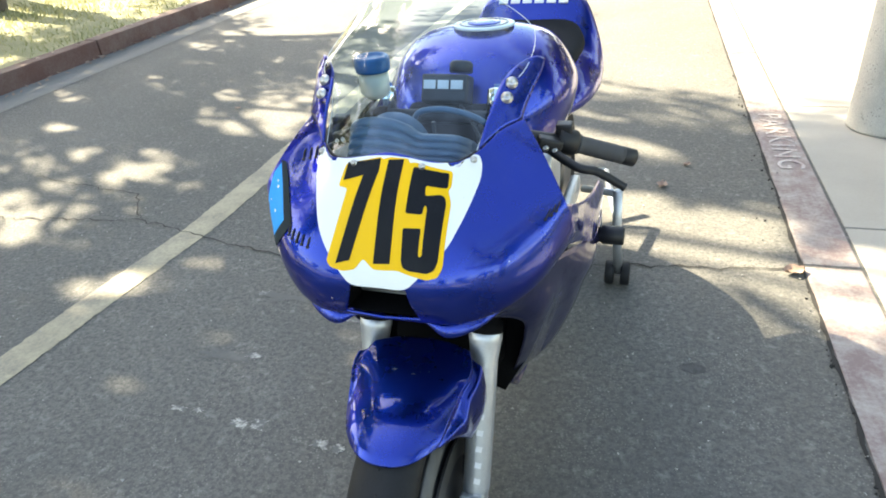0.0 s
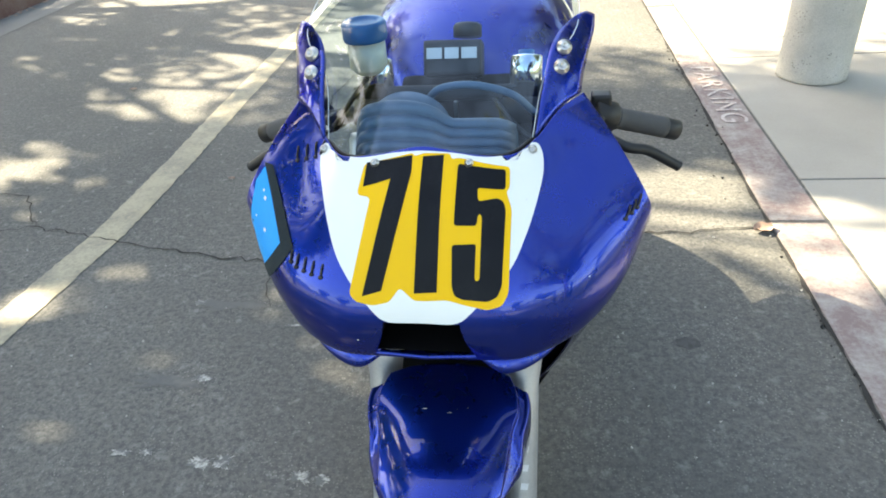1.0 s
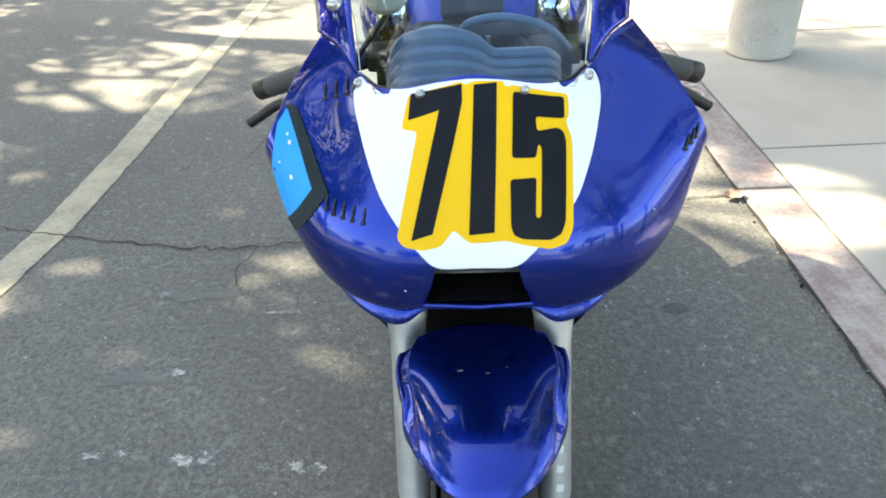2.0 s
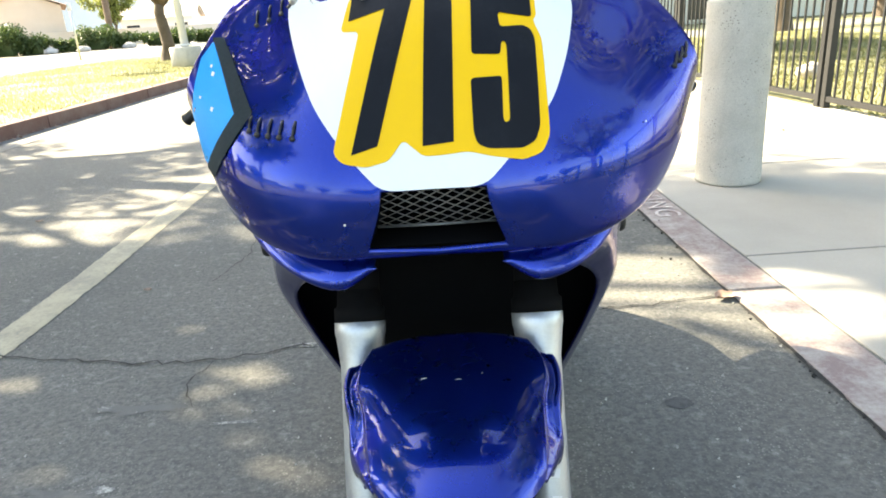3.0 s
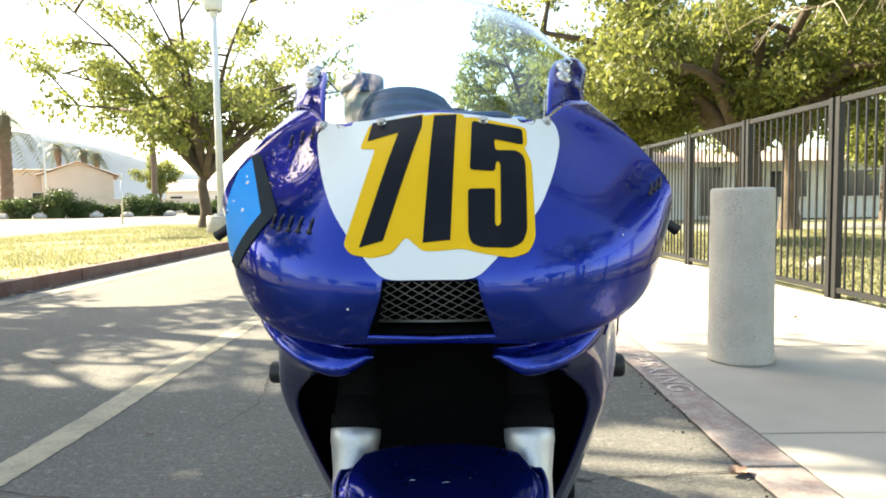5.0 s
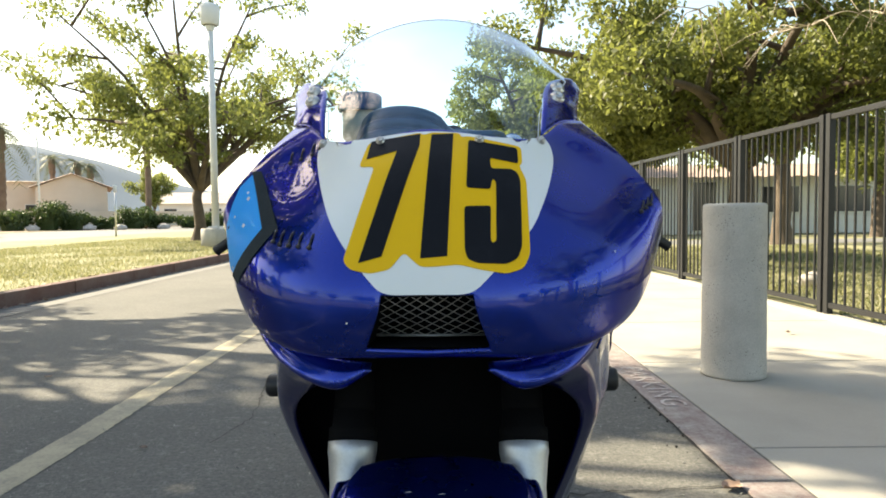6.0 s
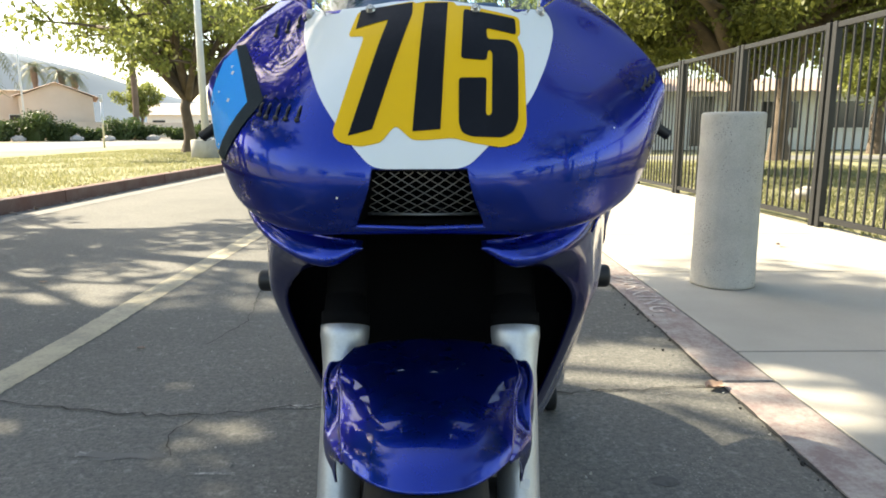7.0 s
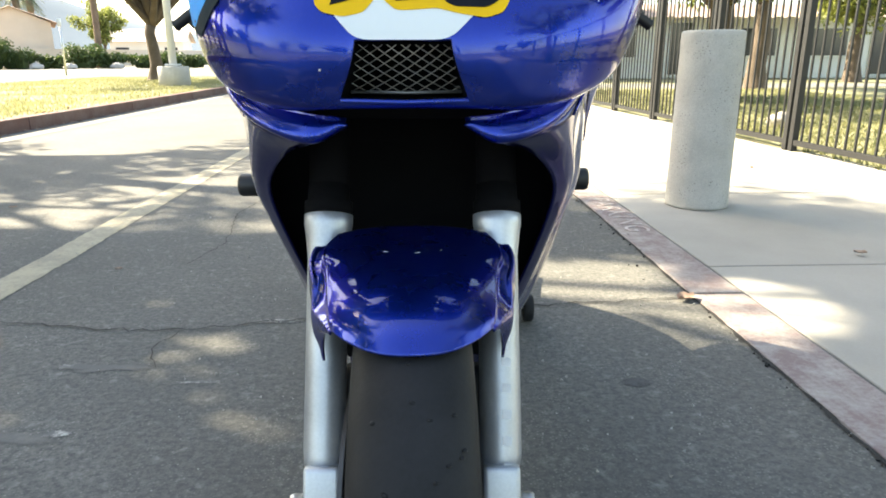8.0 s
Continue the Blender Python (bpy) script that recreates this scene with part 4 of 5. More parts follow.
# nose cowl: feature lines from the middle outwards, top edge first
COWL_UPPER = (
    ((0, .060, 1.011), (.055, .056, 1.003), (.100, .063, .999), (.127, .094, 1.006), (.152, .130, 1.025), (.180, .165, 1.032)),
    ((0, .014, .963), (.055, .017, .962), (.110, .040, .963), (.160, .085, .975), (.198, .110, .985), (.220, .122, .984)),
    ((0, -.017, .908), (.052, -.017, .907), (.117, -.014, .900), (.172, .014, .904), (.225, .058, .914), (.254, .088, .930)),
)
COWL_LOWER = (
    ((0, -.046, .838), (.045, -.047, .838), (.110, -.043, .845), (.176, -.013, .852), (.230, .046, .860), (.262, .115, .885)),
    ((0, -.041, .783), (.062, -.041, .783), (.115, -.037, .786), (.172, -.006, .795), (.220, .052, .812), (.258, .145, .842)),
    ((0, -.030, .777), (.062, -.028, .776), (.115, -.018, .773), (.165, .015, .780), (.208, .070, .797), (.244, .160, .826)),
)
NV, NU = 8, 8


def settled(x, y, z):
    """The knocked cowl sits a little off the middle."""
    k = min(1.0, abs(x) / 0.25)
    return x * (1 + 0.028 * k if x > 0 else 1 - 0.045 * k), y, z


cowl_grid = surface([[settled(*q) for q in both_sides(r)] for r in COWL_UPPER + COWL_LOWER], NV, NU)
bm = bmesh.new()
sheet(bm, cowl_grid, lambda i, j: 3 * NV <= i < 4 * NV and 4 * NU <= j < 6 * NU)
bm.normal_update()
cowl_tree = BVHTree.FromBMesh(bm)
cowl = part("nose_cowl", bm, BLUE, bike, "blue metallic fibreglass nose cowl with scuffs")
thicken(cowl, 0.004, 0.0, 0.0015)


def on_cowl(x, z, lift):
    hit, n, _, _ = cowl_tree.ray_cast(Vector((x, -1, z)), Vector((0, 1, 0)))
    if hit is None:
        hit, n, _, _ = cowl_tree.find_nearest(Vector((x, 0.05, z)))
    if n.y > 0:
        n = -n
    return hit + n * lift


def decal(outline, lift, step=0.011):
    """A sticker with that outline (x, z), laid on the cowl."""
    bm = bmesh.new()
    f = bm.faces.new([bm.verts.new((x, 0, z)) for x, z in outline])
    bm.normal_update()
    bmesh.ops.triangulate(bm, faces=[f], ngon_method='EAR_CLIP')
    for axis in (0, 2):
        lo, hi = min(v.co[axis] for v in bm.verts), max(v.co[axis] for v in bm.verts)
        k = lo + step
        while k < hi:
            co, no = Vector((0, 0, 0)), Vector((0, 0, 0))
            co[axis], no[axis] = k, 1
            bmesh.ops.bisect_plane(bm, geom=bm.verts[:] + bm.edges[:] + bm.faces[:], plane_co=co, plane_no=no, dist=1e-6)
            k += step
    for v in bm.verts:
        v.co = on_cowl(v.co.x, v.co.z, lift)
    return bm


def mm(points, wide=1.0):
    return [(x / 1000 * wide, z / 1000) for x, z in points]


def rounded(points, r):
    """An outline with its corners eased by r."""
    out = []
    for a, b, c in zip(points[-1:] + points[:-1], points, points[1:] + points[:1]):
        b_, u, v = Vector(b), Vector(a) - Vector(b), Vector(c) - Vector(b)
        p0, p1 = b_ + u.normalized() * min(r, u.length * 0.42), b_ + v.normalized() * min(r, v.length * 0.42)
        for t in (0, 0.25, 0.5, 0.75, 1):
            q = p0 * (1 - t) ** 2 + b_ * 2 * t * (1 - t) + p1 * t * t
            out.append((q.x, q.y))
    return out


WHITE_SHAPE = [(-44, 838), (0, 838), (44, 838), (64, 857), (106, 900), (126, 940), (137, 972), (136, 990), (130, 1001), (120, 1003.5), (95, 999), (70, 999), (35, 1005), (0, 1007.5),
               (-35, 1005), (-70, 999), (-95, 999), (-118, 1003.5), (-127, 1001), (-130, 990), (-128, 975), (-117, 945), (-100, 908), (-84, 884), (-62, 857)]
panel = part("number_panel", decal(mm(rounded(WHITE_SHAPE, 14)), 0.0026), WHITE, cowl, "white painted number panel")
YELLOW_PLATE = [(-78, 966), (-70, 994), (-11, 1005), (-8, 1002), (3, 1005), (34, 1004), (36, 999), (45, 1000), (104, 988), (104, 969), (100, 966), (107, 950), (106, 875), (99, 862), (82, 857),
                (55, 861), (33, 866), (8, 864), (-7, 864), (-24, 878), (-38, 862), (-58, 858), (-79, 862), (-87, 870), (-60, 966)]
part("number_backing", decal(mm(rounded(YELLOW_PLATE, 5), 0.955), 0.0032), YELLOW, cowl, "yellow sticker outline round the number")
SEVEN = [(-67, 995), (-11, 1003), (-11, 989), (-47, 874), (-71, 868), (-36, 983), (-70, 974)]
ONE = [(2, 1002), (27, 1003), (21, 874), (-7, 872)]
FIVE = [(44, 995), (99, 986), (99, 968), (67, 974), (68, 962), (90, 962), (97, 958), (100, 950), (98, 882), (93, 871), (82, 866), (52, 867), (42, 871), (39, 880), (39, 923), (67, 923), (66, 889),
        (68, 886), (72, 888), (73, 948), (70, 951), (68, 948), (67, 940), (41, 942)]
for name, shape, ease in (("digit_seven", SEVEN, 0.6), ("digit_one", ONE, 0.6), ("digit_five", FIVE, 3.5)):
    part(name, decal(mm(rounded(shape, ease), 0.955), 0.0038), BLACK_VINYL, cowl, "black number sticker")

# taped repair on the cowl's flank
part("tape_patch", decal(mm([(-168, 900), (-213, 962), (-224, 964), (-236, 950), (-247, 900), (-240, 858), (-226, 853)], 0.96), 0.0026), TAPE_BLUE, cowl, "bright blue tape patch over broken fibreglass")
part("tape_strip", decal(mm([(-163, 903), (-208, 968), (-222, 968), (-184, 902), (-228, 851), (-216, 843)], 0.97), 0.0034), TAPE_GREY, cowl, "dark grey cloth tape strip")


FILM, nt, p = shader("clear_packing_film", 0.1)
nt.nodes.remove(p)
gloss, clear, fres = nt.nodes.new("ShaderNodeBsdfGlossy"), nt.nodes.new("ShaderNodeBsdfTransparent"), nt.nodes.new("ShaderNodeFresnel")
gloss.inputs["Roughness"].default_value = 0.12
clear.inputs["Color"].default_value = (0.93, 0.94, 0.95, 1)
fres.inputs["IOR"].default_value = 1.5
crease = nt.nodes.new("ShaderNodeBump")
crease.inputs["Strength"].default_value, crease.inputs["Distance"].default_value = 0.7, 0.0016
nt.links.new(noise_fac(nt, 95, 5.0, 0.65, stretch=(1, 1, 0.4)), crease.inputs["Height"])
for n_ in (gloss, fres):
    nt.links.new(crease.outputs["Normal"], n_.inputs["Normal"])
both = nt.nodes.new("ShaderNodeMixShader")
nt.links.new(maths(nt, 'MULTIPLY', fres.outputs[0], 0.5), both.inputs[0])
nt.links.new(clear.outputs[0], both.inputs[1])
nt.links.new(gloss.outputs[0], both.inputs[2])
nt.links.new(both.outputs[0], nt.nodes["Material Output"].inputs["Surface"])
for outline in ([(-206, 962), (-196, 976), (-160, 991), (-126, 1004), (-120, 990), (-150, 979), (-186, 966)],
                [(-186, 955), (-160, 953), (-148, 930), (-118, 908), (-104, 899), (-104, 880), (-130, 876), (-160, 884), (-172, 902)]):
    film = part("clear_film", decal(mm(outline), 0.0012), FILM, cowl, "crinkled clear film over the cracked paint")
    film.visible_shadow = False


def tie(x, z, dx, dz):
    """A cable tie laced through the cowl."""
    a, b = on_cowl(x - dx, z - dz, 0.002), on_cowl(x + dx, z + dz, 0.002)
    m = on_cowl(x, z, 0.0035)
    bm = bar([a, a.lerp(m, 0.6) + (m - a.lerp(b, 0.5)) * 0.3, m, b.lerp(m, 0.6) + (m - a.lerp(b, 0.5)) * 0.3, b], 0.0013, 6)
    tube(bm, [on_cowl(x - dx, z - dz, -0.001), on_cowl(x - dx, z - dz, 0.004)], 0.0026, 6)
    return bm


for x, z, dx, dz in ((-0.166, .984, 0, .007), (-0.152, .988, 0, .007), (-0.138, .993, 0, .007), (-0.127, .998, .002, .006),
                     (-0.117, .890, 0.0015, .0068), (-0.129, .891, .0015, .0068), (-0.140, .892, .0015, .0068), (-0.151, .893, .0015, .0068), (-0.160, .895, .001, .006),
                     (0.236, .922, .003, .006), (0.243, .926, .003, .006), (0.249, .930, .0025, .006)):
    part("cable_tie", tie(x, z, dx, dz), STITCH, cowl, "black cable tie stitching a crack")


def scratch(points, width=0.00045, lift=0.0006):
    """A pale line in the paint."""
    return bar([on_cowl(x, z, lift) for x, z in dense([(x, z) for x, z in points], 6)], width, 4)


for line in (((-.186, .954), (-.175, .956), (-.158, .949), (-.162, .942), (-.176, .947), (-.186, .953)),
             ((-.176, .944), (-.158, .931), (-.166, .921), (-.140, .908), (-.118, .898)),
             ((-.160, .889), (-.150, .880), (-.136, .878), (-.120, .884), (-.112, .892)),
             ((-.20, .930), (-.186, .921), (-.181, .916)), ((-.163, .8945), (-.15, .8925), (-.138, .8925), (-.112, .889)),
             ((.150, .935), (.172, .930), (.190, .928)), ((.120, .868), (.150, .872)), ((-.03, .8535), (-.012, .852)), ((-.105, .826), (-.085, .822)),
             ((.205, .880), (.222, .890), (.236, .903))):
    part("scratch", scratch(line), LETTER, cowl, "pale scratch in the blue paint")
part("crack_line", scratch(((-.186, .979), (-.172, .984), (-.163, .984), (-.152, .990), (-.143, .9905), (-.128, .998)), .0013), LETTER, cowl, "pale split in the fibreglass under the ties")
for x, z, w in ((-.212, .942, .0016), (-.209, .935, .0024), (-.222, .915, .0015), (-.206, .905, .0024), (-.024, .8215, .0012), (.118, .955, .0012), (-.078, .812, .0013), (.19, .875, .001)):
    part("chip", decal([(x - w, z - w * .4), (x + w * .3, z - w), (x + w, z + w * .5), (x - w * .5, z + w)], .0036, .02), LETTER, cowl, "pale chip in the surface")


def screw(p, n, r=0.0034):
    q = Vector(n).to_track_quat('Z', 'Y').to_matrix().to_4x4()
    return turned([(r * 1.5, -0.002), (r * 1.5, 0.0012), (r, 0.0016), (r, 0.004), (r * 0.85, 0.005), (r * 0.45, 0.005), (r * 0.42, 0.003), (0.0, 0.003)], 14, Matrix.Translation(p) @ q)


for sx in (-1, 1):
    for x, z in ((.054, .995), (.123, .997)):
        p0 = on_cowl(sx * x, z, 0.004)
        part("screw", screw(p0, (0, -0.8, 0.5)), STEEL, cowl, "bright button screw")

# ears that carry the screen, standing up from the cowl
EAR = (((.127, .094, 1.006), (.152, .130, 1.025), (.180, .165, 1.032)),
       ((.134, .135, 1.045), (.160, .165, 1.054), (.184, .192, 1.050)),
       ((.141, .182, 1.074), (.167, .203, 1.075), (.191, .222, 1.069)),
       ((.152, .215, 1.090), (.177, .234, 1.091), (.197, .248, 1.084)),
       ((.172, .246, 1.101), (.187, .260, 1.103), (.198, .270, 1.096)))
for s in (-1, 1):
    bm = bmesh.new()
    sheet(bm, surface([[(s * x, y, z) for x, y, z in r] for r in EAR], 5, 4))
    ear = part("screen_ear", bm, BLUE, bike, "blue cowl ear holding the screen")
    thicken(ear, 0.004)
    for y, z in ((.196, 1.076), (.172, 1.060)):
        x = .160 if z > 1.07 else .157
        part("bolt", screw((s * x, y - 0.004, z + 0.004), (s * 0.25, -0.75, 0.6), 0.0064), STEEL, ear, "bright ear bolt with washer")

# clear bubble screen
SCREEN_ROWS = (
    ((0, .066, 1.006), (.055, .062, .998), (.098, .074, .995), (.124, .098, 1.003)),
    ((0, .115, 1.075), (.060, .120, 1.068), (.112, .142, 1.052), (.138, .168, 1.056)),
    ((0, .200, 1.150), (.065, .208, 1.142), (.130, .222, 1.120), (.176, .232, 1.094)),
    ((0, .310, 1.205), (.065, .315, 1.197), (.125, .318, 1.172), (.172, .318, 1.130)),
)
bm = bmesh.new()
sheet(bm, surface([both_sides(r) for r in SCREEN_ROWS], 8, 6))
screen = part("windscreen", bm, SCREEN, bike, "clear acrylic bubble windscreen with dust and scratches")
screen.visible_shadow = False
side = [r[-1] for r in SCREEN_ROWS]
outer = [(-x, y, z) for x, y, z in side] + both_sides(SCREEN_ROWS[-1])[1:-1] + side[::-1]
part("polished_edge", bar(dense(outer, 5), 0.0007, 6), SCREEN_EDGE, screen, "pale bar for the highlight on the clear screen's cut edge")
rim_line = dense([r for r in both_sides(SCREEN_ROWS[0])], 6)
part("screen_edge_trim", bar([(x, y - 0.001, z) for x, y, z in rim_line], 0.0025, 6), BLACK, bike, "black rubber screen edge")

# ram-air intake: duct, floor lip and expanded-metal mesh
bm = bmesh.new()
front = [(-.062, -.036, .785), (-.045, -.042, .836), (.045, -.042, .836), (.062, -.036, .785)]
sheet(bm, [front + front[:1], [(x * 0.95, .05, z - 0.004) for x, y, z in front + front[:1]], [(x * 0.8, .16, z) for x, y, z in front + front[:1]]])
part("intake_duct", bm, DULL, bike, "black ram-air duct", soft=False)
part("intake_lip", bar([(-.066, -.034, .788), (-.06, -.040, .7825), (0, -.043, .781), (.06, -.040, .7825), (.066, -.034, .788)], 0.003, 8), BLUE, bike, "glossy blue lower intake lip")


def mesh_point(u, v):
    """u across (-1..1), v up (0..1) on the sloping intake mesh."""
    return Vector((u * (.058 - .013 * v), 0.014 - 0.046 * v, .7885 + .046 * v))


grille = bmesh.new()
for s in (-1, 1):
    for k in range(-8, 14):
        a, b = Vector((k * 0.3 - 1, 0)), Vector((k * 0.3 - 1 + s * 1.45, 1))
        pts = [a.lerp(b, t / 40) for t in range(41)]
        pts = [q for q in pts if -1 <= q.x <= 1]
        if len(pts) > 1:
            tube(grille, [mesh_point(q.x, q.y) for q in pts], 0.00065, 4)
part("grille_mesh", grille, MESH_WIRE, bike, "silver expanded-metal intake mesh", soft=False)
part("grille_bar", bar([mesh_point(-1, 0), mesh_point(0, -0.02), mesh_point(1, 0)], 0.0018, 6), MESH_WIRE, bike, "thin metal bar under the mesh")

# sculpted lower lips under the nose
LIP = (((.060, -.010, .763), (.105, -.006, .768), (.158, .020, .778), (.204, .073, .796), (.242, .162, .822)),
       ((.061, -.016, .759), (.101, -.020, .757), (.160, .008, .764), (.208, .064, .784), (.246, .158, .815)),
       ((.060, -.012, .757), (.096, -.024, .742), (.152, .000, .753), (.202, .059, .774), (.244, .154, .806)),
       ((.064, .010, .752), (.098, .000, .737), (.150, .022, .746), (.198, .075, .764), (.240, .165, .796)))


def drawn_in(s, x, y, z, lip=0.0):
    """The flank below the nose lies inside the nose's outline."""
    k = min(1.0, max(0.0, (0.86 - z) / 0.06)) * min(1.0, max(0.0, (x - 0.1) / 0.08)) * min(1.0, max(0.0, (0.5 - y) / 0.2))
    if s < 0:
        x -= 0.013 * min(1.0, max(0.0, (z - 0.78) / 0.08)) * min(1.0, max(0.0, (0.45 - y) / 0.2))
    return s * (x - 0.012 * k - lip * min(1.0, max(0.0, (x - 0.16) / 0.08))), y, z


for s in (-1, 1):
    bm = bmesh.new()
    sheet(bm, surface([[drawn_in(s, x, y, z, 0.012 if s > 0 else -0.003) for x, y, z in r] for r in LIP], 5, 6))
    thicken(part("lower_lip", bm, BLUE, bike, "blue sculpted lip below the nose"), 0.003)

# side fairings
FAIR_UPPER = (((.254, .088, .930), (.263, .160, .895), (.268, .260, .850), (.272, .420, .790), (.268, .600, .740)),
              ((.261, .118, .884), (.270, .200, .845), (.276, .300, .800), (.281, .450, .740), (.275, .650, .690)),
              ((.244, .160, .826), (.262, .235, .790), (.273, .330, .740), (.279, .450, .680), (.270, .680, .620)),
              ((.202, .085, .758), (.236, .165, .788), (.264, .300, .745), (.280, .430, .680), (.275, .680, .615)))
FAIR_LOWER = (((.098, .004, .737), (.175, .050, .753), (.226, .150, .778), (.272, .400, .700), (.273, .680, .620)),
              ((.150, .075, .716), (.209, .130, .715), (.240, .250, .700), (.276, .430, .620), (.270, .680, .540)),
              ((.192, .138, .668), (.224, .185, .660), (.242, .300, .640), (.258, .440, .560), (.247, .680, .460)),
              ((.188, .182, .600), (.210, .228, .585), (.222, .340, .550), (.232, .460, .470), (.212, .680, .360)),
              ((.160, .245, .492), (.175, .285, .465), (.181, .370, .420), (.181, .460, .360), (.172, .680, .280)),
              ((.115, .320, .360), (.114, .360, .320), (.110, .420, .290), (.100, .500, .260), (.100, .680, .230)))
for s in (-1, 1):
    bm = bmesh.new()
    sheet(bm, surface([[drawn_in(s, x, y, z) for x, y, z in r] for r in FAIR_UPPER], 5, 6))
    thicken(part("upper_side_fairing", bm, BLUE, bike, "blue upper side fairing"), 0.003)
    bm = bmesh.new()
    sheet(bm, surface([[drawn_in(s, x, y, z) for x, y, z in r] for r in FAIR_LOWER], 5, 6))
    thicken(part("lower_side_fairing", bm, DARKER_BLUE, bike, "lower side fairing, its shade put into a darker blue"), 0.003)
belly = [[(s * x, y, z) for s, x in ((-1, .118), (-1, .06), (1, .06), (1, .118))] for y, z in ((.32, .36), (.42, .27), (.68, .22))]
bm = bmesh.new()
sheet(bm, surface(belly, 4, 4))
thicken(part("belly_pan", bm, DARKER_BLUE, bike, "belly pan in the same shade-darkened blue"), 0.003)
# radiator and engine boxes take the cavity's painted shade from DULL
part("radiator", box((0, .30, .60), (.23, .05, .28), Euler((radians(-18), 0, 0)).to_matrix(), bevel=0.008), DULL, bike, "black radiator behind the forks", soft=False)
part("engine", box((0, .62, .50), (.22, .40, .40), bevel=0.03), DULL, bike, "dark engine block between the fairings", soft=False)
# black sheet added for the deep shade between the side fairings
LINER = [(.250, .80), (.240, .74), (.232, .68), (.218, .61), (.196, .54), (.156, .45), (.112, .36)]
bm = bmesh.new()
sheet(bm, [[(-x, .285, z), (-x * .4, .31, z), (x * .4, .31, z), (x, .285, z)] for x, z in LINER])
thicken(part("inner_liner", bm, DULL, bike, "black sheet standing for the shade between the side fairings"), 0.004)
# plain dark boxes added to fill lit gaps in the bike's cast shadow
part("seat_frame", box((0, 1.03, .66), (.22, .44, .30), bevel=0.03), DULL, bike, "dark box under the seat, added to fill the cast shadow", soft=False)
part("linkage", box((0, .98, .41), (.16, .34, .22), bevel=0.03), DULL, bike, "dark box at the suspension, added to fill the cast shadow", soft=False)
part("hugger", box((0, 1.12, .58), (.2, .3, .22), bevel=0.05), BLACK, bike, "black rear mudguard block, added to fill the cast shadow")
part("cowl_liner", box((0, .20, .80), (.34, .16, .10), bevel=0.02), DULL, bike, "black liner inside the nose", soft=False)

# frame sliders
for s in (-1, 1):
    part("frame_slider", turned([(0.0, 0.0), (0.020, 0.001), (0.0225, 0.006), (0.0225, 0.05), (0.018, 0.055), (0.018, 0.075), (0.012, 0.078), (0.012, 0.12), (0.0, 0.12)], 22,
         Matrix.Translation((.333 if s > 0 else -.360, .612, .590 if s > 0 else .580)) @ Euler((0, radians(-90 * s), 0)).to_matrix().to_4x4()), BLACK, bike, "black crash slider")

# front end
RAKE = 0.445


def fork_y(z):
    return 0.152 + RAKE * (z - 0.624)


FORK_X = 0.110
for s in (-1, 1):
    def fp(z, dx=0.0, s=s):
        return (s * FORK_X + dx, fork_y(z), z)
    leg = part("fork_leg", bar([fp(.335), fp(.345), fp(.35), fp(.575), fp(.606), fp(.612), fp(.624), fp(.626)], [.024, .0255, .026, .026, .030, .0315, .0315, .029], 28), ALU, bike, "silver fork leg")
    part("dust_seal", bar([fp(.624), fp(.64), fp(.642), fp(.66)], [.0315, .0315, .028, .027], 24), DULL, leg, "black dust seal")
    part("fork_tube", bar([fp(.655), fp(.985)], .0265, 24), DULL, bike, "black upper fork tube")
    part("fork_cap", bar([fp(.985), fp(1.024), fp(1.026)], [.0235, .0235, .021], 24), CHROME, bike, "polished fork cap")
    part("adjuster", bar([fp(1.024), fp(1.033)], .012, 12), CAP_BLUE, bike, "blue fork adjuster")
    cast = part("axle_clamp", box((s * (FORK_X - 0.002), fork_y(.30) - 0.004, .295), (.045, .060, .10), Euler((radians(-20), 0, 0)).to_matrix(), bevel=0.006), ALU, bike, "cast axle clamp")
    part("axle_nut", turned([(0.0, 0.0), (.013, .001), (.014, .004), (.014, .016), (0, .016)], 6, Matrix.Translation((s * .150, 0.0, .297)) @ Euler((0, radians(-90 * s), 0)).to_matrix().to_4x4()), STEEL, cast, "steel axle nut")
    # plain bars where the leg carries pale lettering
    if s > 0:
        for k in range(7):
            z = .345 + .029 * k
            part("lettering_bar", box((s * FORK_X + 0.006, fork_y(z) - 0.0272, z), (.012, .0012, .011), Euler((radians(-24), radians(14), radians(10))).to_matrix(), bevel=0.0004), FADED, leg, "pale block in place of sticker lettering", soft=False)
part("axle", bar([(-.14, 0, .297), (.14, 0, .297)], .012, 16), STEEL, bike, "front axle")


